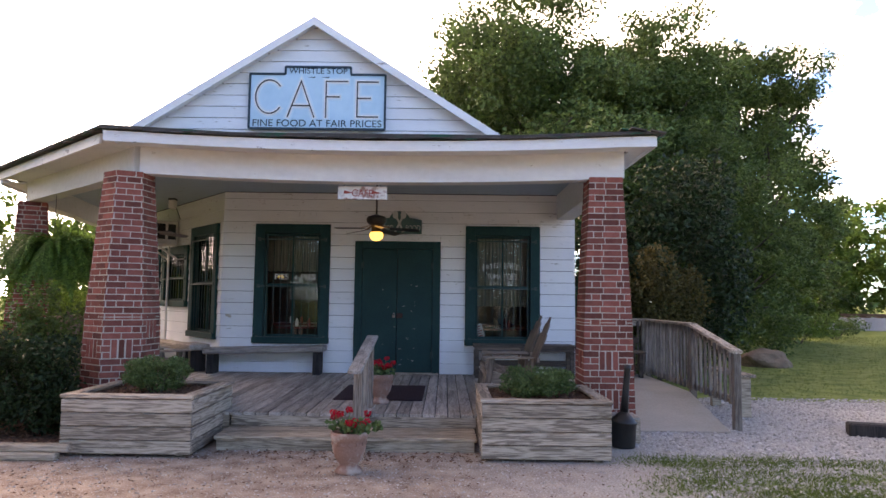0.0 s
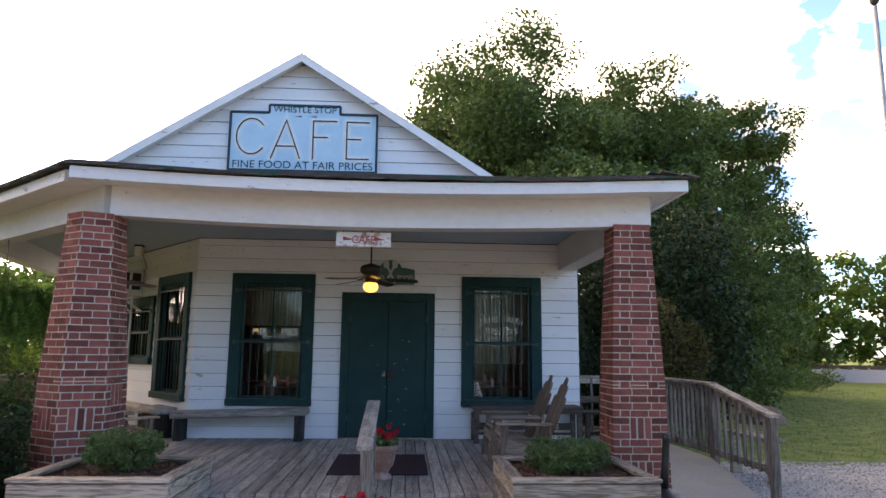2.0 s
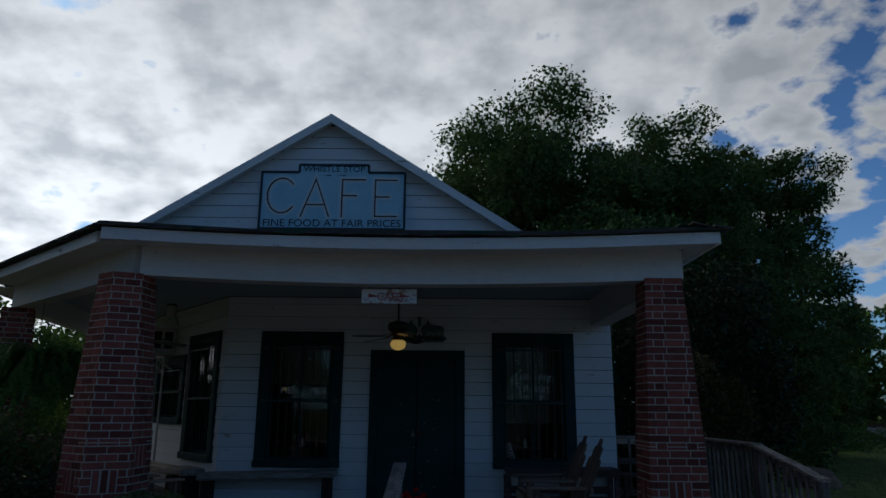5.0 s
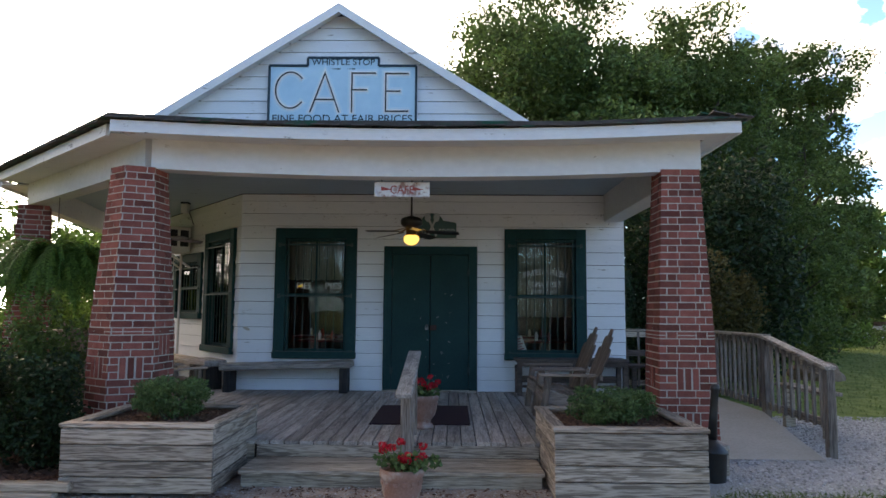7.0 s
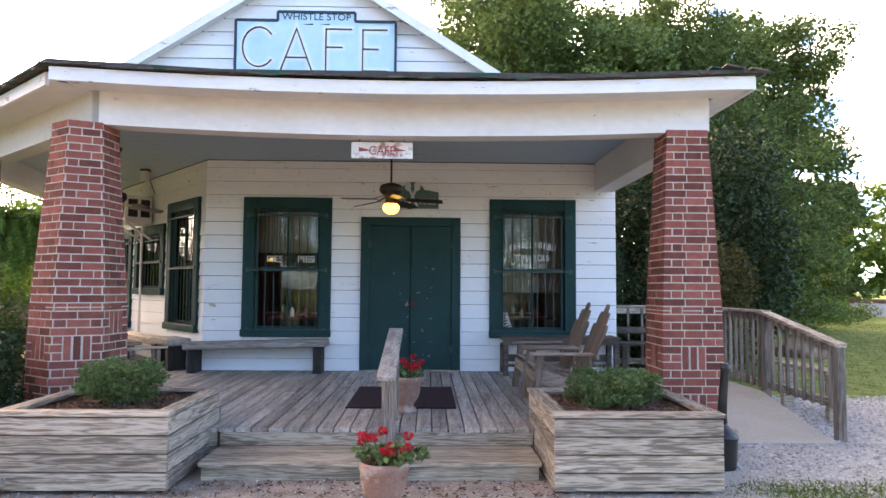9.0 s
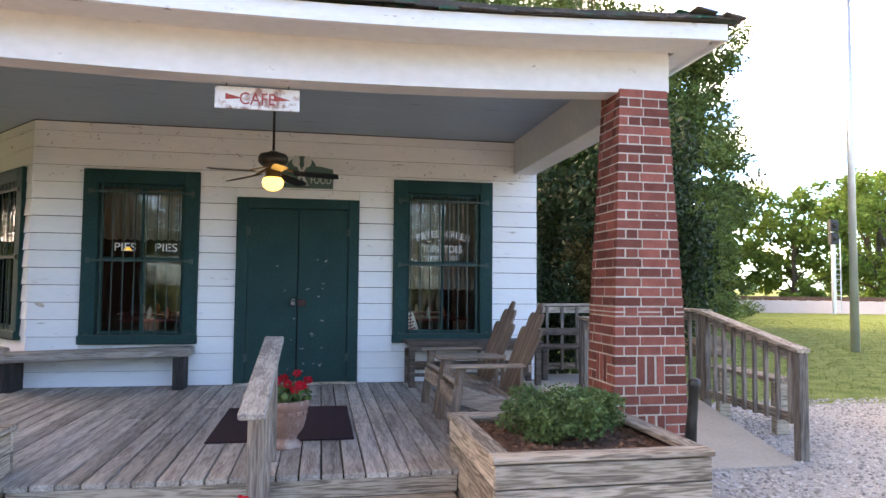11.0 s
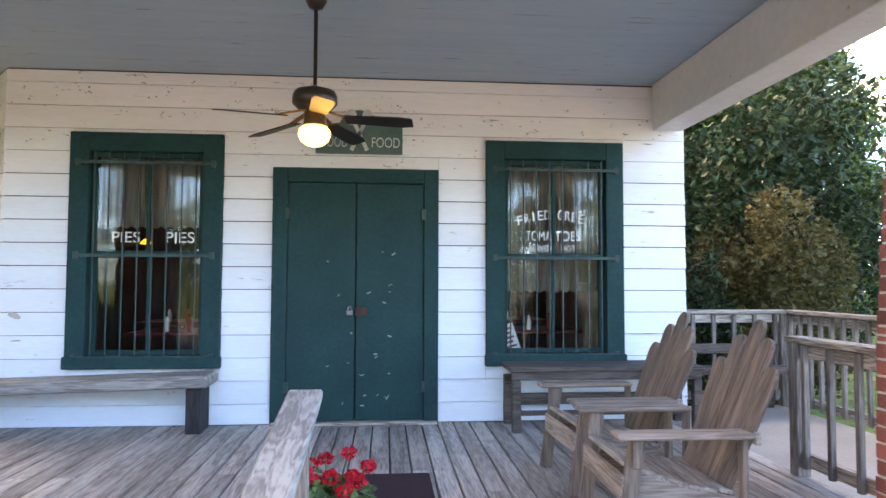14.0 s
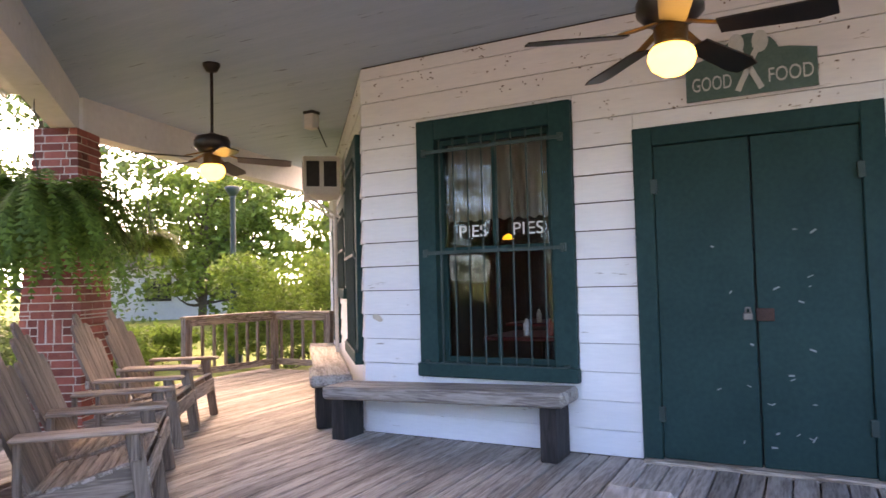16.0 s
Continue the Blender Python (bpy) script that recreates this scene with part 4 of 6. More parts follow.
def stroke_letter(lines, x, z, w, h):
    """A tall letter of dark tubes on strokes of white paint that fade into the blue."""
    for k, line in enumerate(lines):
        pts = [(x + a * w, z + b * h) for a, b in line]
        for name, wide, y, mat in (("letter_glow", 0.135, -0.033, SIGN_HALO), ("letter_stroke", 0.075, -0.037, LETTER), ("neon_tube", 0.019, -0.050, SIGN_TUBE)):
            part(name, ribbon(pts, wide, y - 0.0012 * k, -0.028), mat, gs)


arc = [(0.5 + 0.5 * math.cos(radians(a)), 0.5 + 0.5 * math.sin(radians(a))) for a in range(40, 322, 14)]
stroke_letter([arc], -2.455, 4.705, 0.47, 0.585)
stroke_letter([[(0, 0), (0.5, 1), (1, 0)], [(0.17, 0.32), (0.83, 0.32)]], -1.906, 4.645, 0.456, 0.63)
stroke_letter([[(0, 0), (0, 1), (1, 1)], [(0, 0.57), (0.63, 0.57)]], -1.249, 4.645, 0.37, 0.63)
stroke_letter([[(1, 1), (0, 1), (0, 0), (1, 0)], [(0, 0.53), (0.64, 0.53)]], -0.715, 4.66, 0.354, 0.61)

hs = empty("hanging_sign", pose(-0.198, -3.405, 2.84), label="worn white wooden sign board with red letters and arrows", category="sign")
part("board", a_box(-0.30, 0.30, -0.012, 0.012, -0.065, 0.095, 0.004), SIGN_WHITE, hs)
lettering("CAFE", 0.125, pose(0.0, -0.0135, -0.03, 90), SIGN_RED, hs, width=0.25)
for s in (-1, 1):
    part("arrow", prism([(s * 0.17 - 0.055, 0.03), (s * 0.17 - 0.055, 0.0), (s * 0.17 + 0.07, 0.012), (s * 0.17 - 0.055, 0.045)], -0.0155, -0.0122), SIGN_RED, hs)
    part("hanger", a_rod((s * 0.22, 0, 0.09), (s * 0.22, 0, 0.30 - 0.08), 0.004, 6), BLACK_IRON, hs)

gf = empty("food_sign", pose(0.025, -0.005, 2.69), label="small weathered grey-green sign over the door", category="sign")
o2 = [(-0.385, 0), (0.385, 0), (0.385, 0.24), (0.24, 0.27)] + [(0.18 * math.cos(radians(a)) + 0.0, 0.235 + 0.16 * math.sin(radians(a))) for a in range(15, 166, 15)] + [(-0.24, 0.27), (-0.385, 0.24)]
part("board", prism(o2, -0.045, -0.026), SIGN_GREEN, gf)
lettering("GOOD", 0.13, pose(-0.225, -0.047, 0.06, 90), SIGN_PALE, gf, width=0.24)
lettering("FOOD", 0.13, pose(0.235, -0.047, 0.06, 90), SIGN_PALE, gf, width=0.25)
for s in (-1, 1):
    part("crossed_utensil", a_bar((-0.07 * s, -0.049, 0.03), (0.07 * s, -0.049, 0.33), 0.034, 0.006, (0, 1, 0)), SIGN_PALE, gf)
    part("utensil_head", lathe([(0.001, 0), (0.042, 0.002), (0.048, 0.005), (0.001, 0.007)], 14), SIGN_PALE, gf).matrix_basis = pose(0.07 * s, -0.049, 0.33, 90) @ Matrix.Diagonal((1, 1.5, 1, 1))


# ---------------- ceiling fans ----------------
def ceiling_fan(x, y, turn, label):
    f = empty("ceiling_fan", pose(x, y, CEIL), label=label, category="ceiling fan", group="porch fans")
    part("canopy", lathe([(0.015, -0.075), (0.045, -0.065), (0.07, -0.02), (0.072, 0)], 20), FAN_DARK, f, smooth=True)
    part("downrod", a_rod((0, 0, -0.62), (0, 0, -0.06), 0.013, 10), FAN_DARK, f)
    part("motor", lathe([(0.02, -0.58), (0.05, -0.595), (0.13, -0.62), (0.145, -0.65), (0.145, -0.70), (0.11, -0.735), (0.06, -0.75)], 28), FAN_DARK, f, smooth=True)
    part("switch_housing", lathe([(0.055, -0.745), (0.075, -0.77), (0.07, -0.83), (0.085, -0.85)], 20), FAN_BRASS, f, "aged brass light fitter", True)
    part("globe", lathe([(0.075, -0.845), (0.098, -0.87), (0.104, -0.905), (0.088, -0.945), (0.05, -0.972), (0.01, -0.98)], 24), BULB, f, "lit frosted glass bowl", True)
    for k in range(5):
        bm = bmesh.new()
        n = 7
        rows = []
        for j in range(n):
            r = 0.20 + (0.64 - 0.20) * j / (n - 1)
            w = 0.052 + 0.018 * j / (n - 1)
            if j == n - 1:
                w *= 0.72
            rows.append((r, w))
        up = [bm.verts.new((r, s * w, -s * w * 0.22 + 0.004)) for r, w in rows for s in (-1, 1)]
        dn = [bm.verts.new((r, s * w, -s * w * 0.22 - 0.004)) for r, w in rows for s in (-1, 1)]
        for j in range(n - 1):
            a, b, c, d = 2 * j, 2 * j + 1, 2 * j + 3, 2 * j + 2
            bm.faces.new((up[a], up[d], up[c], up[b])); bm.faces.new((dn[a], dn[b], dn[c], dn[d]))
            bm.faces.new((up[a], dn[a], dn[d], up[d])); bm.faces.new((up[b], up[c], dn[c], dn[b]))
        bm.faces.new((up[0], up[1], dn[1], dn[0])); bm.faces.new((up[-2], dn[-2], dn[-1], up[-1]))
        bl = part("blade", bm, FAN_DARK, f)
        bl.matrix_basis = pose(0, 0, -0.79, 0, 0, turn + 72 * k) @ pose(0, 0, 0, 0, 3.5, 0)
        part("blade_iron", a_bar((0.05, 0, 0.05), (0.24, 0, 0.005), 0.036, 0.010, (0, 0, 1), 0.002), FAN_BRASS, bl)
    return f


ceiling_fan(-0.20, -1.67, -7, "dark five-blade ceiling fan with a lit yellow bowl")
ceiling_fan(-4.0, -0.745, -30, "dark five-blade ceiling fan with a lit amber bowl")
for x, y in ((-0.20, -1.67), (-4.0, -0.745)):
    lp = new("fan_bulb", bpy.data.lights.new("fan_bulb", "POINT"))
    lp.data.energy, lp.data.color, lp.data.shadow_soft_size = 0.45, (1.0, 0.66, 0.28), 0.06
    lp.location = (x, y, CEIL - 1.06)


# ---------------- benches ----------------
def plank_bench(length, depth, height, m, label, tilt=0.0):
    """A thick plank on dark block legs; x along it, origin at its middle on the floor."""
    b = empty("bench", m, label=label, category="bench", group="plank benches")
    part("seat", a_box(-length / 2, length / 2, -depth / 2, depth / 2, -0.10, 0, 0.018, pose(0, 0, height, 0, -tilt, 0)), BENCH, b)
    for s in (-1, 1):
        part("leg", a_box(s * (length / 2 - 0.12) - 0.06, s * (length / 2 - 0.12) + 0.06, -depth / 2 + 0.05, depth / 2 - 0.05, 0, height - 0.105 + s * (length / 2 - 0.18) * math.tan(radians(tilt)), 0.006), DARK_WOOD, b)
    return b


plank_bench(2.0, 0.38, 0.45, pose(-2.17, -0.22, DECK_Z), "grey weathered plank bench on dark block legs by the wall", 1.6)
plank_bench(0.70, 0.36, 0.46, SLANT @ pose(-0.49, -0.28, DECK_Z), "pale weathered plank bench along the slanting wall")
plank_bench(2.95, 0.34, 0.42, SLANT @ pose(-2.38, -0.24, DECK_Z), "long pale plank bench below the air conditioner")

rb = empty("slatted_bench", pose(2.12, -0.26, DECK_Z), label="long brown wooden bench with lower shelf rail under the window", category="bench")
for k in range(3):
    part("seat_board", a_box(-0.82, 0.86, -0.24 + 0.16 * k, -0.09 + 0.16 * k, 0.50, 0.54, 0.006), BROWN_WOOD, rb)
part("apron", a_box(-0.80, 0.84, -0.225, -0.19, 0.43, 0.498, 0.004), BROWN_WOOD, rb)
for x in (-0.76, 0.80):
    for y in (-0.21, 0.18):
        part("leg", a_box(x - 0.035, x + 0.035, y - 0.035, y + 0.035, 0, 0.428, 0.005), BROWN_WOOD, rb)
part("stretcher", a_box(-0.724, 0.764, 0.16, 0.20, 0.16, 0.26, 0.004), BROWN_WOOD, rb)
part("stretcher", a_box(-0.724, 0.764, -0.03, 0.01, 0.10, 0.14, 0.004), BROWN_WOOD, rb)


# ---------------- adirondack chairs ----------------
def adirondack(m, label):
    """Faces +x; origin on the floor under the seat's middle."""
    c = empty("adirondack_chair", m, label=label, category="chair", group="porch chairs")
    for s in (-1, 1):
        y = s * 0.31
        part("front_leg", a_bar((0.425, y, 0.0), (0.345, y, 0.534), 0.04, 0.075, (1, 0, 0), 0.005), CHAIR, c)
        part("side_rail", a_bar((0.36, y * 0.86, 0.31), (-0.44, y * 0.86, 0.07), 0.028, 0.15, (0, 0, 1), 0.005), CHAIR_X_LIT, c)
        part("arm", a_box(-0.18, 0.46, y + s * 0.02 - 0.068, y + s * 0.02 + 0.068, 0.534, 0.560, 0.010), CHAIR_X_LIT, c)
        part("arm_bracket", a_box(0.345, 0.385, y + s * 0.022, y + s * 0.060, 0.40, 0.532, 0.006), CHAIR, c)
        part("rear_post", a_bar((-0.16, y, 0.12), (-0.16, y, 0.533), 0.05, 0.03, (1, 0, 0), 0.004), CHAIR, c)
    part("front_apron", a_box(0.402, 0.424, -0.32, 0.32, 0.24, 0.36, 0.006), CHAIR_Y_LIT, c)
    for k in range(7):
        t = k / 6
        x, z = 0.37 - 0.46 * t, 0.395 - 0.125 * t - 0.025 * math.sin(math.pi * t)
        part("seat_slat", a_box(-0.033, 0.033, -0.285, 0.285, -0.010, 0.010, 0.004, pose(x, 0, z, 0, -15, 0)), CHAIR_Y_LIT, c)
    for k, h in enumerate((0.66, 0.80, 0.89, 0.80, 0.66)):
        bm = bmesh.new()
        wd = 0.058
        prof = [(-wd * 0.85, 0), (wd * 0.85, 0), (wd, h - 0.05)] + [(wd * math.cos(radians(a)), h - 0.05 + 0.065 * math.sin(radians(a))) for a in range(20, 161, 28)] + [(-wd, h - 0.05)]
        a = [bm.verts.new((0.0, p, q)) for p, q in prof]
        b = [bm.verts.new((-0.022, p, q)) for p, q in prof]
        bm.faces.new(a); bm.faces.new(list(reversed(b)))
        for j in range(len(a)):
            bm.faces.new((a[j], b[j], b[(j + 1) % len(a)], a[(j + 1) % len(a)]))
        bmesh.ops.recalc_face_normals(bm, faces=bm.faces)
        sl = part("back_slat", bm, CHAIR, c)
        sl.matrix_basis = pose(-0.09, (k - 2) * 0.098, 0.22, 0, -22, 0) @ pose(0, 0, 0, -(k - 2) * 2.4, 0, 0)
    part("back_rail", a_bar((-0.245, -0.30, 0.515), (-0.245, 0.30, 0.515), 0.03, 0.06, (0, 0, 1), 0.004), CHAIR_Y_LIT, c)
    part("back_rail", a_bar((-0.135, -0.25, 0.24), (-0.135, 0.25, 0.24), 0.03, 0.06, (0, 0, 1), 0.004), CHAIR_Y_LIT, c)
    return c


ch = adirondack(pose(1.79, -1.80, DECK_Z, 0, 0, 182), "weathered brown wooden adirondack chair beside the window bench")
copy_thing(ch, pose(1.78, -2.68, DECK_Z, 0, 0, 179))["label"] = "weathered brown wooden adirondack chair by the brick column"
for cx, cy, turn, lab in ((-3.18, -2.50, 46, "grey weathered wooden adirondack chair near the planter"), (-3.69, -2.02, 46, "grey weathered wooden adirondack chair in the porch row"),
                          (-4.56, -1.08, 38, "grey weathered wooden adirondack chair by the brick column"), (-5.02, -0.46, 33, "grey weathered wooden adirondack chair at the row's end")):
    copy_thing(ch, pose(cx, cy, DECK_Z, 0, 0, turn))["label"] = lab



# ---------------- doormat, pots, planters ----------------
mat_ob = empty("doormat", pose(0.0, -2.35, DECK_Z), label="worn maroon rubber doormat on the deck", category="doormat")
part("mat", a_box(-0.56, 0.56, -0.72, 0.72, 0.001, 0.013, 0.004), MAT, mat_ob)


def flower_pot(x, y, z, h, label, seed, foot=0.0):
    p = empty("flower_pot", pose(x, y, z), label=label, category="flower pot", group="flower pots")
    k = h / 0.42
    prof = [(0.135, 0), (0.14, 0.02), (0.125, 0.045), (0.09, 0.075), (0.10, 0.10), (0.15, 0.17), (0.172, 0.25), (0.175, 0.33), (0.185, 0.345), (0.192, 0.37), (0.192, 0.41), (0.182, 0.42), (0.168, 0.415), (0.16, 0.38), (0.02, 0.375)]
    part("urn", lathe([(r * k, q * k) for r, q in prof], 30), TERRA, p, "aged terracotta urn", True)
    for j in range(14):
        a = 2 * math.pi * j / 14
        part("relief_band", a_box(-0.022, 0.022, -0.006, 0.006, 0.29 * k, 0.325 * k, 0.003, pose(0.175 * k * math.cos(a), 0.175 * k * math.sin(a), 0, 0, 0, math.degrees(a) + 90)), TERRA, p)
    rng = np.random.default_rng(seed)
    part("soil", lathe([(0.158 * k, 0.36 * k), (0.158 * k, 0.384 * k), (0.02, 0.392 * k)], 18), MULCH, p)
    g = empty("geranium", pose(x, y, z + 0.385 * k), label="red geranium in bloom in a terracotta urn", category="flower", group="geraniums")
    blobs = [(0.03 * rng.normal(), 0.03 * rng.normal(), 0.06 + 0.02 * rng.random(), 0.13, 0.13, 0.07)] + [(0.075 * rng.normal(), 0.075 * rng.normal(), 0.04 + 0.06 * rng.random(), 0.06, 0.06, 0.045) for _ in range(7)]
    pts = clump_points(rng, blobs, 420, 0.5); pts[:, 2] = np.maximum(pts[:, 2], 0.02)
    leaves("foliage", LEAF_BOX, pts, 0.045, g, 0.5, 0.95, seed)
    bm = bmesh.new()
    heads = []
    for j in range(11):
        a, r = 2 * math.pi * (j * 0.381), 0.04 + 0.14 * math.sqrt(rng.random())
        top = Vector((r * math.cos(a), r * math.sin(a), 0.10 + 0.11 * rng.random()))
        rod(bm, (0.3 * top.x, 0.3 * top.y, 0.03), top, 0.004, 5)
        heads.append(top)
    part("stem", bm, LEAF_BOX, g)
    for j, t in enumerate(heads):
        d = rng.normal(size=(46, 3)); d /= np.linalg.norm(d, axis=1)[:, None]
        leaves("bloom", PETAL, np.array(t) + d * (0.030, 0.030, 0.022), 0.026, g, 0.2, 0.9, seed * 50 + j)
    return p


flower_pot(-0.02, -5.36, 0.0, 0.37, "terracotta urn on the gravel before the steps", 3)
flower_pot(0.05, -3.24, DECK_Z, 0.35, "terracotta urn on the deck behind the handrail", 5)


def chips(name, x0, x1, y0, y1, z, count, size, mat, seed, parent=None):
    """Loose flat bits scattered on a surface."""
    rng = np.random.default_rng(seed)
    p = np.stack([rng.uniform(x0, x1, count), rng.uniform(y0, y1, count), z + rng.uniform(0.0, 0.02, count)], 1)
    ob = leaves(name, mat, p, size, parent, 0.75, 0.35, seed)
    return ob


def planter(x0, x1, y0, y1, label, seed, lean=0.0):
    """A box of four board courses on each side, a mitred cap, soil and mulch."""
    p = empty("planter_box", pose((x0 + x1) / 2, (y0 + y1) / 2, 0, 0, 0, lean), label=label, category="planter", group="planters")
    hx, hy = (x1 - x0) / 2, (y1 - y0) / 2
    rr = random.Random(seed)
    for k in range(4):
        z0 = 0.035 + 0.132 * k
        o = 0.004 * rr.uniform(-1, 1)
        for s in (-1, 1):
            part("side_board", a_box(-hx + 0.001, hx - 0.001, s * (hy - 0.02) - 0.019 + o, s * (hy - 0.02) + 0.019 + o, z0, z0 + 0.123, 0.005), WOOD_X, p)
            part("end_board", a_box(s * (hx - 0.019) - 0.019, s * (hx - 0.019) + 0.019, -hy + 0.043, hy - 0.043, z0, z0 + 0.123, 0.005), WOOD_Y, p)
    for s in (-1, 1):
        part("cap_rail", a_box(-hx - 0.012, hx + 0.012, s * (hy - 0.05) - 0.062, s * (hy - 0.05) + 0.062, 0.565, 0.60, 0.006), WOOD_X, p)
        part("cap_rail", a_box(s * (hx - 0.05) - 0.062, s * (hx - 0.05) + 0.062, -hy + 0.113, hy - 0.113, 0.565, 0.599, 0.006), WOOD_Y, p)
        for t in (-1, 1):
            part("foot_block", a_box(s * (hx - 0.12) - 0.05, s * (hx - 0.12) + 0.05, t * (hy - 0.12) - 0.05, t * (hy - 0.12) + 0.05, -0.01, 0.034), WOOD_Z, p)
    part("soil", a_box(-hx + 0.04, hx - 0.04, -hy + 0.045, hy - 0.045, 0.05, 0.535), MULCH, p, "brown bark mulch")
    c = chips("mulch", -hx + 0.12, hx - 0.12, -hy + 0.12, hy - 0.12, 0.54, 900, 0.05, CHIP, seed, p)
    c["kind"] = "stuff"
    return p


planter(1.20, 2.46, -4.93, -3.66, "grey weathered timber planter box beside the steps", 11)
planter(-2.90, -1.62, -4.92, -3.66, "grey weathered timber planter box by the brick column", 12)
shrub("shrub", 1.83, -4.22, 0.53, 0.40, 0.36, 0.19, LEAF_BOX, "small rounded green shrub growing in a planter", 9000, 0.030, 21, group="planter shrubs")
shrub("shrub", -2.22, -4.30, 0.53, 0.36, 0.34, 0.21, LEAF_BOX, "small rounded dark green shrub growing in a planter", 9000, 0.030, 22, group="planter shrubs")

# ---------------- steps and handrail ----------------
st = empty("steps", label="two weathered wooden steps up to the porch deck", category="steps", kind="structure")
for k in range(4):
    y0 = -4.56 + 0.14 * k
    part("tread_board", a_box(-1.52, 1.17, y0, y0 + 0.134, 0.112, 0.15, 0.004), STEP_WOOD, st)
part("riser", a_box(-1.50, 1.15, -4.535, -4.50, 0.0, 0.110, 0.003), STEP_WOOD, st)
part("riser", a_box(-1.52, 1.19, -4.005, -3.97, 0.151, 0.262, 0.003), WOOD_X, st)
for x in (-1.45, 1.10):
    part("carriage", a_box(x - 0.02, x + 0.02, -4.498, -4.01, 0.0, 0.108), WOOD_Y, st)

hr = empty("handrail", label="pale weathered timber handrail over the steps", category="handrail")
part("top_rail", a_bar((-0.045, -4.93, 0.845), (-0.045, -3.33, 1.105), 0.135, 0.04, (0, 0, 1), 0.008), RAIL_WOOD, hr)
for y, z0, z1 in ((-4.60, 0.0, 0.868), (-3.62, DECK_Z, 1.03)):
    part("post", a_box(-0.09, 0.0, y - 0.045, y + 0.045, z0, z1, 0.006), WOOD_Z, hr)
part("post", a_box(-0.085, -0.005, -4.10, -4.02, 0.15, 0.955, 0.006), WOOD_Z, hr)


# ---------------- rails and ramp ----------------
def railing(name, posts, label, step=0.16, low=0.12, group="porch railings", drop=0.0):
    """Posts, a cap, two rails and upright slats between posts (x, y, z of the floor, height)."""
    r = empty(name, label=label, category="railing", group=group)
    for x, y, z, h in posts:
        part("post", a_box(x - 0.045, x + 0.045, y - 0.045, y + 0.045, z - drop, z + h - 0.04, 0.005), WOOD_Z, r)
    for (xa, ya, za, ha), (xb, yb, zb, hb) in zip(posts, posts[1:]):
        a, b = Vector((xa, ya, za)), Vector((xb, yb, zb))
        d = (b - a).normalized()
        mat = WOOD_X if abs(d.x) > abs(d.y) else WOOD_Y
        part("cap", a_bar(a + Vector((0, 0, ha - 0.02)) - d * 0.05, b + Vector((0, 0, hb - 0.02)) + d * 0.05, 0.13, 0.038, (0, 0, 1), 0.005), mat, r)
        a2, b2 = a + d * 0.05, b - d * 0.05
        part("upper_rail", a_bar(a2 + Vector((0, 0, ha - 0.09)), b2 + Vector((0, 0, hb - 0.09)), 0.038, 0.085, (0, 0, 1), 0.003), mat, r)
        part("lower_rail", a_bar(a2 + Vector((0, 0, low)), b2 + Vector((0, 0, low)), 0.038, 0.085, (0, 0, 1), 0.003), mat, r)
        side = Vector((d.y, -d.x, 0)).normalized() * 0.038
        n = max(1, int((b - a).length / step))
        for k in range(n):
            t = (k + 0.5) / n
            p = a.lerp(b, t) + side
            h = ha + (hb - ha) * t
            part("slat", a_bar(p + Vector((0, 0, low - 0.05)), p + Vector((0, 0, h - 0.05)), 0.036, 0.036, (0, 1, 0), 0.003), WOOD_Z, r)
    return r


LAND = 0.27
bm = bmesh.new()
v = []
for x0, x1, y, z in ((3.035, 4.42, 0.75, LAND), (3.035, 4.42, -1.6, LAND), (3.10, 4.36, -2.4, 0.15), (3.16, 4.30, -3.28, 0.015)):
    v.append([bm.verts.new((x0, y, z)), bm.verts.new((x1, y, z)), bm.verts.new((x1, y, -0.1)), bm.verts.new((x0, y, -0.1))])
for a, b in zip(v, v[1:]):
    for k in range(4):
        bm.faces.new((a[k], a[(k + 1) % 4], b[(k + 1) % 4], b[k]))
bm.faces.new(v[0]); bm.faces.new(list(reversed(v[-1])))
bmesh.ops.recalc_face_normals(bm, faces=bm.faces)
tagged(finish("ramp", bm, CONCRETE), "pale concrete access ramp and landing beside the porch", "ramp", kind="structure")
railing("ramp_railing", [(4.50, 0.70, 0.0, 1.27), (4.47, -1.60, 0.0, 1.27), (4.45, -3.12, 0.0, 0.98)], "weathered wooden railing sloping down along the ramp", low=0.36)
railing("landing_railing", [(3.10, 0.70, LAND, 1.0), (4.43, 0.70, LAND, 1.0)], "weathered wooden railing behind the ramp landing", 0.2)
railing("deck_railing", [(2.97, -1.82, DECK_Z, 0.90), (2.97, -3.05, DECK_Z, 0.90)], "short weathered railing between deck and ramp", 0.22)
railing("west_railing", [(-5.66, 2.92, DECK_Z, 0.86), (-6.68, 2.92, DECK_Z, 0.86), (-6.86, 1.45, DECK_Z, 0.86)], "weathered wooden railing at the porch's far end", 0.17)

lb = empty("landing_bench", pose(3.72, 0.36, LAND), label="dark weathered wooden bench against the landing railing", category="bench")
for k in range(3):
    part("seat_board", a_box(-0.58, 0.58, -0.26 + 0.15 * k, -0.12 + 0.15 * k, 0.41, 0.445, 0.005), BROWN_WOOD, lb)
for z in (0.56,):
    part("back_board", a_box(-0.58, 0.58, 0.20, 0.23, z, z + 0.10, 0.005), BROWN_WOOD, lb)
for x in (-0.5, 0.5):
    part("leg", a_box(x - 0.035, x + 0.035, -0.24, -0.17, 0, 0.409, 0.004), BROWN_WOOD, lb)
    part("back_post", a_box(x - 0.035, x + 0.035, 0.232, 0.29, 0, 0.68, 0.004), BROWN_WOOD, lb)

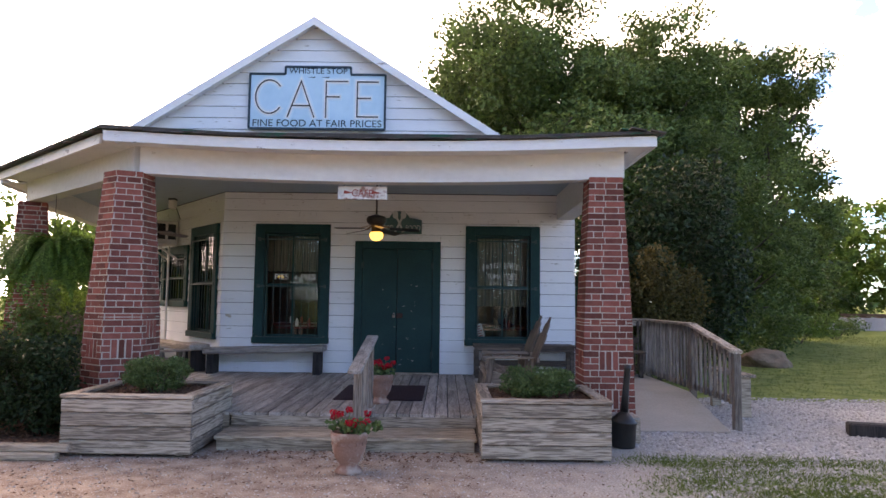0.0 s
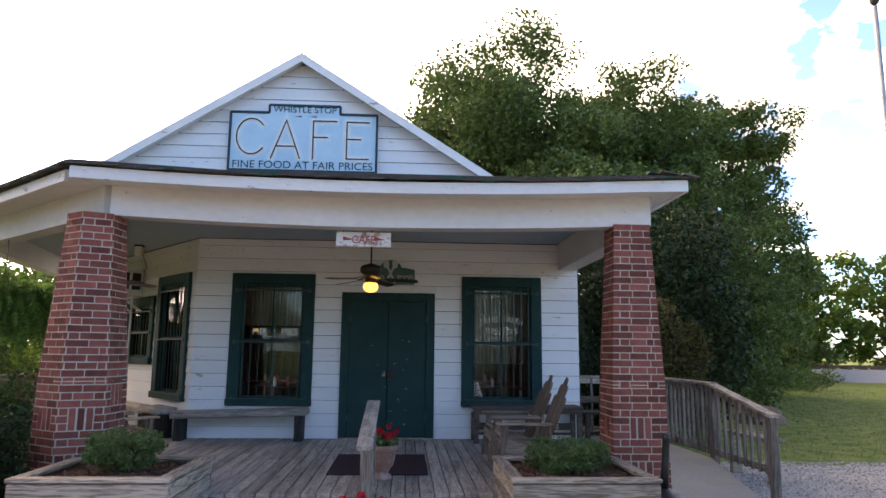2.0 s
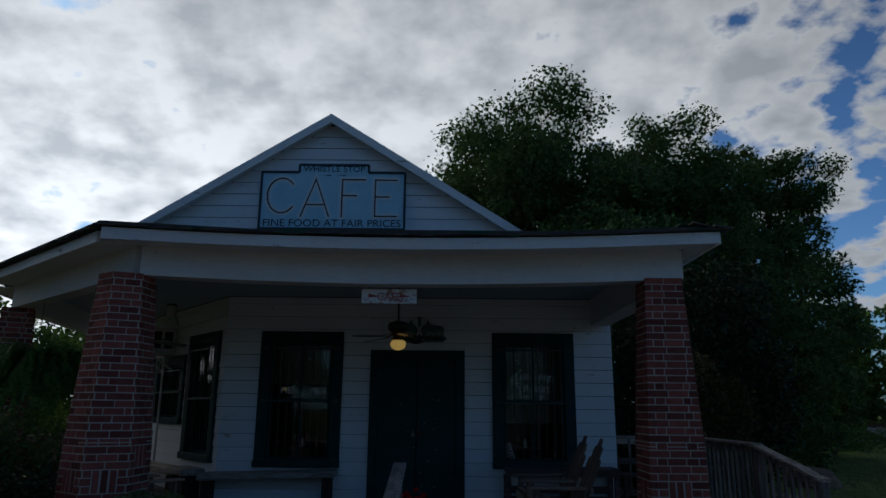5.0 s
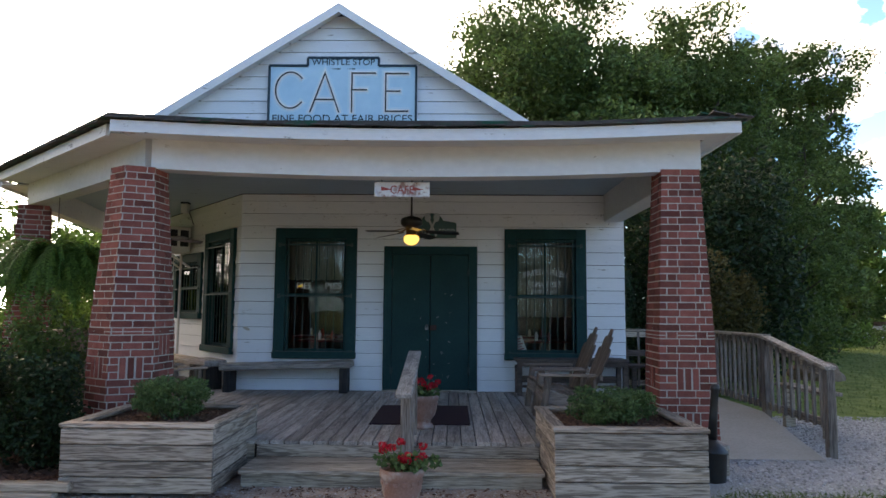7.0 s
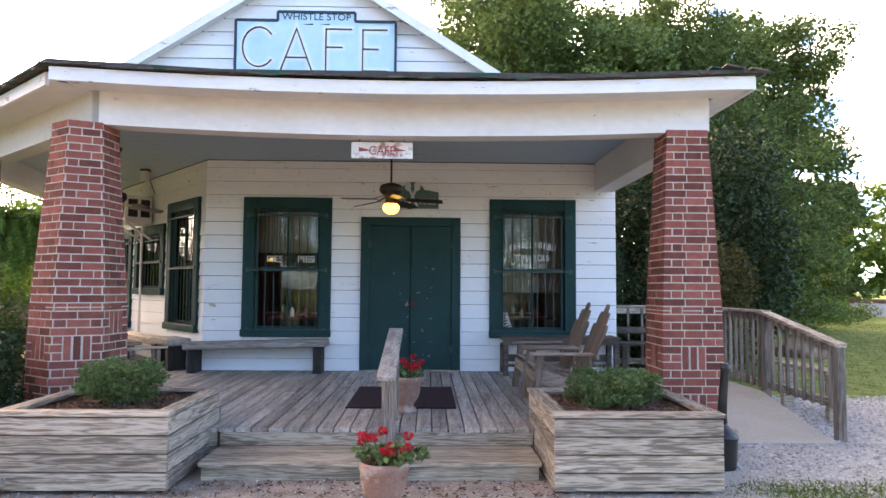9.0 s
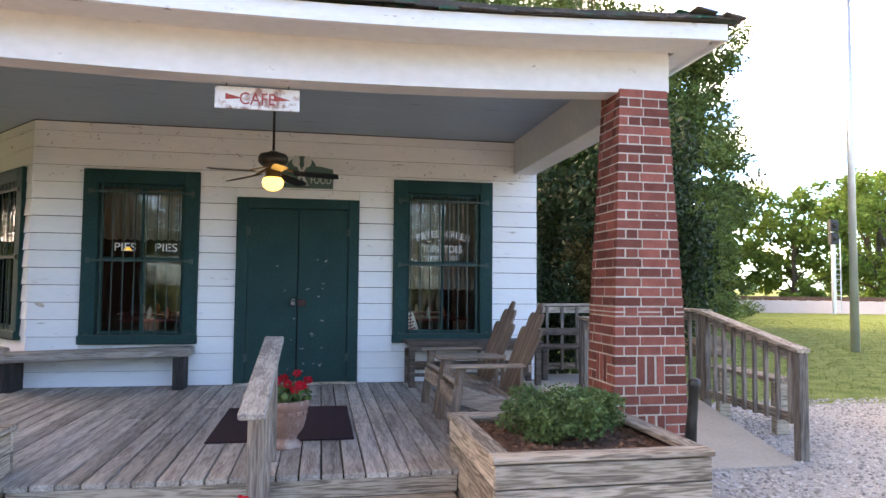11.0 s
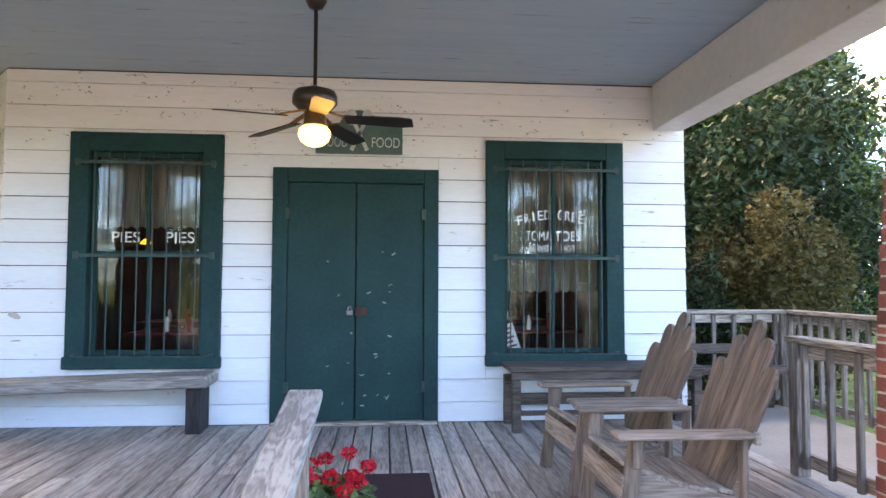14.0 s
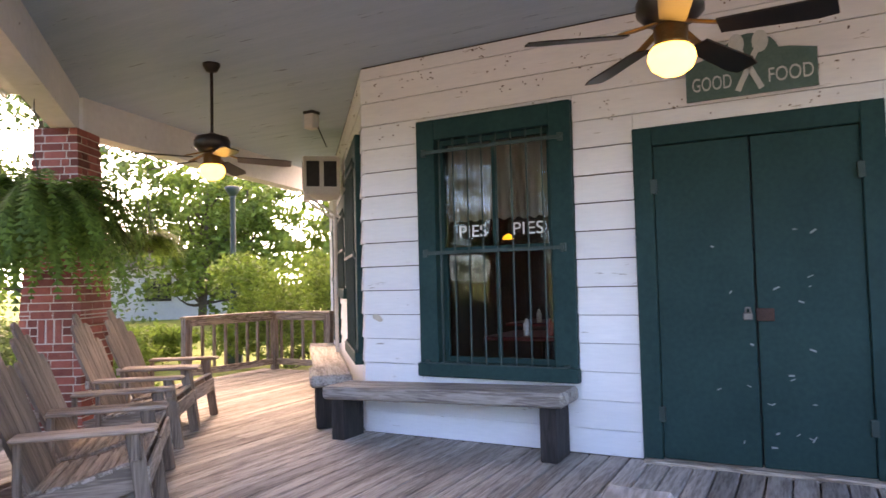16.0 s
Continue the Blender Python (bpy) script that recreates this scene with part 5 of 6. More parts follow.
# ash bin: a bell-shaped base with a tall tube
ab = empty("ash_bin", pose(2.76, -4.12, 0), label="dark plastic outdoor ash bin with a tall tube", category="ash bin")
part("base", lathe([(0.14, 0), (0.145, 0.01), (0.14, 0.25), (0.15, 0.262), (0.15, 0.275), (0.10, 0.32), (0.045, 0.375)], 24), BLACK_IRON, ab, smooth=True)
part("tube", lathe([(0.045, 0.372), (0.036, 0.6), (0.034, 0.82), (0.04, 0.83), (0.04, 0.87), (0.02, 0.885)], 18), BLACK_IRON, ab, smooth=True)
bpy.data.objects["ash_bin"].rotation_euler = (0, radians(5), 0)


# ---------------- air conditioner ----------------
ac = empty("air_conditioner", SLANT @ pose(-2.52, -0.02, 2.585), label="cream window air conditioner on the slanting wall", category="air conditioner")
part("case", a_box(-0.32, 0.32, -0.46, -0.03, 0.0, 0.46, 0.012), AC_PAINT, ac)
for s in (-1, 1):
    part("vent", a_box(s * 0.155 - 0.095, s * 0.155 + 0.095, -0.466, -0.4605, 0.09, 0.40, 0.002), VENT, ac, "dark vent")
    for t in range(2):
        part("side_louvre", a_box(s * 0.3215 - 0.0015, s * 0.3215 + 0.0015, -0.42 + 0.20 * t, -0.27 + 0.20 * t, 0.10, 0.40), VENT, ac)
    part("bracket", a_bar((s * 0.25, -0.42, 0.0), (s * 0.25, -0.005, -0.28), 0.03, 0.03, (1, 0, 0)), AC_PAINT, ac)
tagged(finish("drain_pipe", a_rod((0, 0, 0.55), (0, 0, 2.57), 0.022, 10), AC_PAINT), "pale vertical drain pipe on the slanting wall", "pipe").matrix_basis = SLANT @ pose(-2.55, -0.10, 0)
cbx = empty("porch_speaker", pose(-4.31, 0.93, CEIL), label="small cream box hung under the ceiling", category="speaker")
part("box", a_box(-0.06, 0.06, -0.06, 0.06, -0.19, -0.03, 0.01), AC_PAINT, cbx)
part("mount", a_box(-0.065, 0.065, -0.065, 0.065, -0.03, 0.0, 0.004), VENT, cbx)
part("wire", a_rod((0.05, 0.03, -0.15), (0.12, 0.10, -0.38), 0.006, 6), VENT, cbx)


# ---------------- hanging ferns ----------------
def hanging_fern(x, y, z, size, mat, label, seed, fronds=70, top=3.05, droop=84):
    f = empty("hanging_fern", pose(x, y, z), label=label, category="fern", group="hanging ferns")
    part("basket", lathe([(0.09, -0.10), (0.15, -0.03), (0.17, 0.05), (0.15, 0.06)], 18), DARK_WOOD, f, smooth=True)
    for k in range(3):
        a = 2 * math.pi * k / 3
        part("chain", a_rod((0.15 * math.cos(a), 0.15 * math.sin(a), 0.05), (0, 0, min(0.5, top - z)), 0.004, 5), BLACK_IRON, f)
    part("hook", a_rod((0, 0, min(0.5, top - z)), (0, 0, top - z), 0.005, 5), BLACK_IRON, f)
    rng = np.random.default_rng(seed)
    vs, fs = [], []
    for k in range(fronds):
        a = 2 * math.pi * rng.random()
        L = size * rng.uniform(0.75, 1.35)
        e, end = radians(rng.uniform(-5, 82)), radians(-droop + rng.uniform(-4, 22))
        n = 20
        p = np.array((0.06 * math.cos(a), 0.06 * math.sin(a), 0.05))
        twist = rng.uniform(-0.5, 0.5)
        for j in range(n):
            t = (j + 0.5) / n
            phi = e + (end - e) * t ** 0.8
            b = a + twist * t
            d = np.array((math.cos(b) * math.cos(phi), math.sin(b) * math.cos(phi), math.sin(phi)))
            s = np.array((-math.sin(b), math.cos(b), 0))
            p = p + d * (L / n)
            w = 0.105 * size * (1 - t) ** 0.5 * min(1, t * 5 + 0.3) + 0.01
            for q in (-1, 1):
                tip = p + s * q * w + d * w * 0.3 - np.array((0, 0, w * 0.35))
                h = L / n * 0.40
                i = len(vs)
                vs += [p - d * h, p + d * h, tip]
                fs.append((i, i + 1, i + 2))
    me = bpy.data.meshes.new("fronds")
    me.from_pydata([tuple(q) for q in vs], [], fs)
    me.materials.append(mat)
    o = new("fronds", me); o.parent = f
    return f


hanging_fern(-5.0, -1.62, 2.14, 0.84, FERN, "large green fern in a hanging basket under the porch eave", 31, 420, droop=86)
hanging_fern(-6.48, 0.58, 2.06, 0.36, LEAF_LIGHT, "small yellow-green fern in a hanging basket", 32, 260, top=3.37, droop=75)


# ---------------- planting and distance ----------------
shrub("bush", -3.75, -3.95, 0, 0.62, 0.60, 0.62, LEAF_DARK, "dense dark green bush beside the planter box", 9000, 0.055, 41, 26)
shrub("bush", -4.15, -3.1, 0, 0.55, 0.5, 0.85, LEAF, "tall loose green bush before the porch", 7000, 0.06, 42, 26)
shrub("bush", -4.9, -3.3, 0, 0.7, 0.6, 0.45, LEAF_DARK, "low dark green bush in the mulch bed", 6000, 0.06, 43, 22)
shrub("bush", -8.2, 5.0, 0, 1.7, 1.5, 1.12, LEAF_LIGHT, "broad bright green hedge bush beyond the porch railing", 14000, 0.10, 44, 40)
shrub("bush", -10.8, 1.6, 0, 1.4, 1.3, 0.6, LEAF, "green bush with pale flowers beyond the railing", 6500, 0.10, 45, 28)
shrub("bush", -11.0, 4.0, 0, 1.2, 1.1, 0.45, LEAF_LIGHT, "rounded yellow-green bush on the lawn past the railing", 8000, 0.095, 57, 28)
shrub("bush", -7.6, 0.6, 0, 0.75, 0.9, 0.55, LEAF_LIGHT, "yellow-green bush by the porch steps", 5000, 0.075, 46, 22)
shrub("magnolia", 5.6, 3.6, 0, 1.9, 1.7, 2.35, LEAF_DARK, "tall dark glossy evergreen beside the house", 17000, 0.13, 47, 46, "tree")
shrub("bush", 5.1, 2.0, 0.0, 0.95, 0.8, 1.42, LEAF_BRONZE, "rounded bronze-green bush by the landing", 12000, 0.085, 48, 32)
shrub("bush", 4.2, 1.9, 0.0, 0.7, 0.6, 0.55, LEAF, "low green bush behind the landing railing", 4000, 0.07, 49, 20)

shrub("bush", 3.85, 1.75, 0.0, 0.62, 0.6, 1.05, LEAF_DARK, "dark green climbing bush at the house corner", 6000, 0.075, 50, 24)
shrub("climbing_vine", 3.25, 1.02, 0.0, 0.22, 0.24, 1.25, LEAF_DARK, "narrow dark green climbing vine at the house corner", 3200, 0.06, 58, 24, "vine")
tree("tree", 3.95, 12.0, 12.0, 5.4, LEAF, "tall broad green shade tree behind the house", 135000, 0.15, 51, 0.34, 34)
tree("tree", 7.8, 13.0, 12.1, 4.2, LEAF, "full green shade tree behind the house", 90000, 0.15, 55, 0.25, 28)
tree("tree", 11.9, 13.8, 12.0, 3.95, LEAF, "large green tree at the lawn's edge", 105000, 0.15, 52, 0.10, 32)
tree("tree", 9.0, 9.0, 7.2, 3.0, LEAF, "dense dark green tree beside the lawn", 34000, 0.125, 53, 0.06, 20)
tree("tree", 14.2, 17.5, 5.6, 2.9, LEAF, "green tree behind the lawn", 14000, 0.18, 54, 0.06, 16)
rg = np.random.default_rng(9)
for k, (x, y, h, s) in enumerate(((24, 33, 7.5, 3.6), (29, 38, 8.5, 4.2), (35, 36, 9.5, 4.4), (20, 29, 5.5, 3.0), (41, 34, 11.0, 4.8), (17.5, 24, 4.6, 2.6), (33, 46, 12, 5.0), (47, 42, 12, 5.2), (55, 36, 11, 5.0))):
    tree("tree", x, y, h, s, LEAF_LIGHT if k % 3 else LEAF, "distant green tree beyond the railway track", 9000, 0.40, 60 + k, 0.05, 14, group="far trees")
for k, (x, y, h, s, mt) in enumerate(((-23.0, 9.5, 12.0, 5.0, LEAF), (-20.5, 16.4, 7.0, 3.0, LEAF_LIGHT), (-21, 14.5, 7.0, 3.2, LEAF_LIGHT), (-19, 1.5, 7.5, 3.4, LEAF_LIGHT), (-13.5, 14.5, 4.6, 2.4, LEAF_LIGHT), (-28, 22, 11, 5.5, LEAF), (-20, 28, 9.5, 5.0, LEAF), (-14, 27, 8.5, 4.4, LEAF), (-34, 12, 8, 4.5, LEAF_LIGHT))):
    tree("tree", x, y, h, s, mt, "green tree beyond the porch", 6500, 0.26, 80 + k, 0.12, 16, group="trees beyond the porch")
# out-of-view trees, added to keep low sky light off the porch and slanting wall
for k, (x, y, h) in enumerate(((-30, -24, 10), (-21, -31, 12), (-12, -33, 11), (-4, -35, 12.5), (4, -33, 11), (12, -35, 12), (21, -31, 11), (30, -25, 11), (38, -15, 12), (-38, -13, 11), (-16, -4, 10), (-19, -12, 11), (-25, -3, 12))):
    tree("tree", x, y, h, 5.6, LEAF, "green tree added out of view to block low sky light", 3200, 0.5, 120 + k, 0.08, 14, group="trees across the yard")
for k, (x, y, s) in enumerate(((12.8, 16.5, 1.0), (15.0, 15.5, 1.2), (18.5, 19, 1.1), (11.2, 12.5, 0.9))):
    shrub("bush", x, y, 0, s * 1.2, s, s * 0.55, LEAF_LIGHT if k % 2 else LEAF, "low green bush along the lawn's edge", 2600, 0.10, 100 + k, 16, group="lawn bushes")

# street lamp seen past the porch
sl = empty("street_lamp", pose(-9.2, 4.6, 0), label="dark green cast-iron street lamp post", category="street lamp")
part("post", lathe([(0.16, 0), (0.16, 0.25), (0.09, 0.4), (0.06, 0.7), (0.05, 3.2), (0.06, 3.25)], 16), GREEN_IRON, sl, smooth=True)
part("capital", lathe([(0.05, 3.24), (0.13, 3.36), (0.15, 3.42), (0.10, 3.44)], 16), GREEN_IRON, sl, smooth=True)
# low pale building beyond
hb = empty("pale_building", pose(-29.0, 19.5, 0, 0, 0, 42), label="low pale building with a grey roof in the distance", category="building")
part("wall", a_box(-5, 5, -3, 3, 0, 2.5), PALE_WALL, hb)
part("roof", prism([(-5.4, 2.5), (5.4, 2.5), (5.4, 2.65), (0, 3.7), (-5.4, 2.65)], -3.4, 3.4), GREY_ROOF, hb)
for x in (-3, 0, 3):
    wd = part("window", a_box(x - 0.6, x + 0.6, -3.03, -2.99, 0.9, 2.0), VENT, hb)

# flagpole
fp = empty("flagpole", pose(13.0, 5.8, 0), label="tall pale metal flagpole with a ball finial", category="flagpole")
part("pole", a_rod((0, 0, 0), (0, 0, 11.15), 0.10, 14, 0.06), STEEL, fp, smooth=True)
part("finial", lathe([(0.02, 11.12), (0.05, 11.18), (0.115, 11.26), (0.13, 11.34), (0.115, 11.42), (0.05, 11.49), (0.01, 11.51)], 16), BLACK_IRON, fp, smooth=True)

# rock and small bench on the lawn, railway tie on the gravel
rk = bmesh.new()
bmesh.ops.create_icosphere(rk, subdivisions=4, radius=1.0)
for vv in rk.verts:
    nz = noise.noise(vv.co * 1.3) * 0.35 + noise.noise(vv.co * 4) * 0.08
    vv.co *= 1 + nz
    vv.co = Vector((vv.co.x * 0.62, vv.co.y * 0.4, max(-0.02, vv.co.z * 0.30 + 0.14)))
tagged(finish("rock", rk, ROCK), "low brown boulder lying on the lawn", "rock").location = (8.9, 5.4, 0)
sb = empty("low_bench", pose(4.98, -1.62, 0), label="small weathered wooden bench on the gravel beside the ramp", category="bench")
part("seat", a_box(-0.13, 0.13, -0.6, 0.6, 0.545, 0.59, 0.006), WOOD_Y, sb)
for y in (-0.5, 0.5):
    part("leg", a_box(-0.06, 0.08, y - 0.045, y + 0.045, 0, 0.543, 0.005), STEP_WOOD, sb)
tie = empty("railway_tie", pose(6.56, -3.56, 0, 0, 0, -18), label="old dark railway tie lying on the gravel", category="timber")
part("timber", a_box(-0.9, 0.9, -0.1, 0.1, -0.02, 0.15, 0.02), DARK_WOOD, tie)
for k, (x, y, z) in enumerate(((-4.05, -5.06, 0.0), (-3.95, -5.02, 0.075))):
    te = empty("edging_timber", pose(x, y, z), label="weathered landscape timber edging the mulch bed", category="timber", group="edging timbers")
    part("timber", a_box(-1.25, 1.22, -0.05, 0.05, 0.0, 0.073, 0.012), STEP_WOOD, te)
bm = bmesh.new()
bmesh.ops.create_grid(bm, x_segments=24, y_segments=14, size=0.5)
for vv in bm.verts:
    vv.co = Vector((-4.2 + vv.co.x * 2.6, -4.1 + vv.co.y * 1.8, 0.05 + 0.03 * noise.noise(vv.co * 9)))
tagged(finish("mulch_bed", bm, MULCH, smooth=True), "brown bark mulch bed under the bushes", "mulch", kind="structure")
c = chips("loose_mulch", -5.4, -2.95, -4.98, -3.4, 0.06, 1800, 0.06, CHIP, 77)
tagged(c, "loose brown bark chips on the mulch bed", "mulch", kind="stuff")

# railway: ballast bank, two rails, signal mast
tr = empty("railway_track", pose(34, 31, 0, 0, 0, -22), label="railway track on a low ballast bank", category="railway track")
bm = bmesh.new()
prof = [(-3.2, 0), (-1.7, 0.75), (1.7, 0.75), (3.2, 0)]
a = [bm.verts.new((-60, y, z)) for y, z in prof]; b = [bm.verts.new((60, y, z)) for y, z in prof]
for k in range(3):
    bm.faces.new((a[k], b[k], b[k + 1], a[k + 1]))
bm.faces.new(a); bm.faces.new(list(reversed(b)))
bmesh.ops.recalc_face_normals(bm, faces=bm.faces)
part("ballast", bm, STONE, tr, "grey-brown ballast bank")
for y in (-0.72, 0.72):
    part("rail", a_box(-60, 60, y - 0.04, y + 0.04, 0.85, 1.0), RUST, tr)
for k in range(90):
    part("tie", a_box(-50 + k * 0.9, -49.75 + k * 0.9, -1.25, 1.25, 0.74, 0.85), RUST, tr)
sg = empty("rail_signal", pose(31.0, 27.5, 0), label="railway signal mast with ladder beside the track", category="signal")
part("mast", a_rod((0, 0, 0), (0, 0, 5.6), 0.10, 10), STEEL, sg)
for s in (-1, 1):
    part("ladder_rail", a_box(0.35 + s * 0.18 - 0.02, 0.35 + s * 0.18 + 0.02, -0.02, 0.02, 0.2, 4.6), STEEL, sg)
for k in range(13):
    part("rung", a_rod((0.17, 0, 0.5 + 0.32 * k), (0.53, 0, 0.5 + 0.32 * k), 0.016, 6), STEEL, sg)
for z in (4.6, 5.4):
    h = part("signal_head", a_box(-0.28, 0.28, -0.25, 0.05, z - 0.36, z + 0.36, 0.04), VENT, sg)
    part("lens_hood", a_rod((0, -0.25, z), (0, -0.45, z), 0.12, 12), VENT, h)

# loose stones and grass
rng = np.random.default_rng(5)


def stones(name, n, x0, x1, y0, y1, r0, r1, seed, label):
    rng = np.random.default_rng(seed)
    oct_v = np.array(((1, 0, 0), (-1, 0, 0), (0, 1, 0), (0, -1, 0), (0, 0, 1), (0, 0, -1)), float)
    oct_f = np.array(((0, 2, 4), (2, 1, 4), (1, 3, 4), (3, 0, 4), (2, 0, 5), (1, 2, 5), (3, 1, 5), (0, 3, 5)))
    c = np.stack([rng.uniform(x0, x1, n), rng.uniform(y0, y1, n), np.zeros(n)], 1)
    r = rng.uniform(r0, r1, (n, 1, 1))
    sc = rng.uniform(0.6, 1.3, (n, 6, 3)) * (1, 1, 0.6)
    a = rng.uniform(0, 6.28, n)
    v = oct_v[None] * sc * r
    ca, sa = np.cos(a)[:, None], np.sin(a)[:, None]
    v = np.stack([v[..., 0] * ca - v[..., 1] * sa, v[..., 0] * sa + v[..., 1] * ca, v[..., 2] + r[..., 0] * 0.3], -1) + c[:, None]
    f = (np.arange(n)[:, None, None] * 6 + oct_f[None]).reshape(-1, 3)
    me = bpy.data.meshes.new(name)
    me.from_pydata(v.reshape(-1, 3).tolist(), [], f.tolist())
    me.materials.append(STONE)
    return tagged(new(name, me), label, "gravel", kind="stuff")


stones("loose_gravel", 16000, 2.9, 9.5, -6.5, -0.25, 0.010, 0.026, 3, "loose pale grey gravel on the ground")
stones("scattered_pebbles", 3500, -3.2, 3.0, -7.2, -4.5, 0.005, 0.014, 4, "scattered small pebbles before the steps")
lt = chips("leaf_litter", -1.7, 1.3, -4.98, -4.58, 0.004, 420, 0.045, CHIP, 78)
tagged(lt, "dry brown leaf litter at the foot of the steps", "leaf litter", kind="stuff")
tuft_rng = np.random.default_rng(6)
tufts = np.stack([tuft_rng.uniform(2.7, 7.5, 230), -4.7 - 2.0 * tuft_rng.random(230), np.full(230, 0.014)], 1)
blade_at = np.concatenate([t + tuft_rng.normal(size=(110, 3)) * (0.22, 0.12, 0.0) for t in tufts])
tagged(leaves("grass_tufts", GRASS, blade_at, 0.055, None, -0.6, 0.14, 16), "thin short grass in patches on the gravel", "grass", kind="stuff")
tagged(chips("earth_litter", -3.0, 2.6, -6.4, -4.95, 0.003, 900, 0.028, CHIP, 79), "small dry brown litter on the packed earth", "leaf litter", kind="stuff")
n = 42000
g = np.stack([rng.uniform(4.7, 26, n), rng.uniform(-0.1, 22, n) ** 1.0, np.full(n, 0.02)], 1)
gr = leaves("lawn_grass", GRASS, g, 0.085, None, -0.9, 0.10, 15)
tagged(gr, "short mown green lawn grass", "grass", kind="stuff")


# ---------------- pieces: clapboards, deck boards, bricks, shingles ----------------
def clapboard(parent, x0, x1, z, mat=WHITE, lap=LAP, y=0.0, h=None):
    """One lapped board: thick at its foot, thin at its head."""
    h = lap if h is None else h
    bm = bmesh.new()
    foot, gap = (-0.009, 0.007) if z < 2.45 or z > CEIL else (0.002, 0.004)      # upper boards are made flatter to weaken their shadow lines
    o = [(y + foot, z), (y + 0.028, z + 0.003), (y + 0.028, z + h - gap), (y + 0.008, z + h - gap)]
    a = [bm.verts.new((x0, p, q)) for p, q in o]; b = [bm.verts.new((x1, p, q)) for p, q in o]
    bm.faces.new(a); bm.faces.new(list(reversed(b)))
    for k in range(4):
        bm.faces.new((a[k], b[k], b[(k + 1) % 4], a[(k + 1) % 4]))
    bmesh.ops.recalc_face_normals(bm, faces=bm.faces)
    return part("clapboard", bm, mat, parent)


def side_wall(parent, x0, x1, z0, z1, holes, rr):
    z = z0
    while z < z1 - 0.02:
        h = min(LAP - 0.024 if z == z0 else LAP, z1 - z)
        cuts = [(xa, xb) for xa, xb, za, zb in holes if za < z + h - 0.01 and zb > z + 0.01]
        x = x0
        for xa, xb in sorted(cuts) + [(x1, x1)]:
            if xa - x > 0.02:
                clapboard(parent, x, xa - 0.003, z, h=h, y=rr.uniform(-0.002, 0.002))
            x = xb + 0.003
        for xa, xb, za, zb in holes:
            if z + 0.01 < zb < z + h - 0.015:
                clapboard(parent, xa, xb, zb + 0.004, h=z + h - zb - 0.004)
            if z + 0.02 < za < z + h - 0.01:
                clapboard(parent, xa, xb, z, h=za - z - 0.008)
        z += h


rr = random.Random(8)
side_wall(wall_front, CORNER, EAST + 0.03, DECK_Z + 0.004, CEIL - 0.01, FRONT_HOLES, rr)
side_wall(wall_slant, -SLANT_LEN + 0.02, -0.001, DECK_Z + 0.004, CEIL - 0.01, SLANT_HOLES, rr)
def paint_flakes(parent, x0, x1, holes, count, seed):
    rf = random.Random(seed)
    bm = bmesh.new()
    for k in range(count):
        cx, cz = rf.uniform(x0, x1), rf.uniform(2.55, CEIL - 0.03)
        spread = rf.choice((0.02, 0.06, 0.10))
        for j in range(rf.randint(1, 5)):
            x, z = cx + rf.gauss(0, spread), min(CEIL - 0.02, cz + rf.gauss(0, spread * 0.5))
            if any(xa - 0.02 < x < xb + 0.02 and za < z < zb + 0.02 for xa, xb, za, zb in holes) or not x0 < x < x1:
                continue
            w, h = rf.uniform(0.003, 0.012), rf.uniform(0.002, 0.007)
            ring = []
            for q in range(6):
                a = q * math.pi / 3
                s = rf.uniform(0.5, 1.1)
                ring.append((x + w * s * math.cos(a), z + h * s * math.sin(a)))
            front = [bm.verts.new((px, -0.004, pz)) for px, pz in ring]
            back = [bm.verts.new((px, 0.012, pz)) for px, pz in ring]
            bm.faces.new(front)
            for q in range(6):
                bm.faces.new((front[q], back[q], back[(q + 1) % 6], front[(q + 1) % 6]))
    bmesh.ops.recalc_face_normals(bm, faces=bm.faces)
    return tagged(part("paint_flakes", bm, FLAKE, parent), kind="stuff")


FLAKE = material("bare_flake", ((0.13, 0.10, 0.085), (0.34, 0.28, 0.24)), 30, 0.9, 0.2)
paint_flakes(wall_front, CORNER + 0.05, EAST - 0.05, FRONT_HOLES, 95, 71)
paint_flakes(wall_slant, -SLANT_LEN + 0.1, -0.06, SLANT_HOLES, 30, 72)
z = 4.05
while z < AP[1] - 0.1:
    half = (AP[1] - z - 0.04) / SLOPE
    clapboard(gable_wall, AP[0] - half, AP[0] + half, z, y=GABLE_Y, h=min(LAP, AP[1] - z - 0.05)) if half > 0.15 else None
    z += LAP


# deck boards run from the wall to the porch's edge
def edge_y(x):
    return -4.0 if x > -2.95 else min(1.40, -4.0 + (-2.95 - x) * 0.89)


def wall_y(x):
    return -0.002 if x > CORNER else min(2.98, (CORNER - x) * 1.1845 - 0.01)


deck = empty("porch_deck", label="weathered grey-brown plank porch deck", category="deck", kind="structure")
x = 3.0
rr = random.Random(2)
while x > -6.85:
    y0, y1 = edge_y(x - 0.07), wall_y(x - 0.07)
    cuts = [y0 - rr.uniform(0, 0.012)] + ([y0 + (y1 - y0) * rr.choice((0.35, 0.5, 0.62))] if y1 - y0 > 3.2 and rr.random() < 0.7 else []) + [y1]
    for a, b in zip(cuts, cuts[1:]):
        if b - a > 0.1:
            part("plank", a_box(x - 0.132, x, a, b - 0.004, DECK_Z - 0.038, DECK_Z + rr.uniform(-0.002, 0.001), 0.005), DECK, deck)
    x -= 0.142
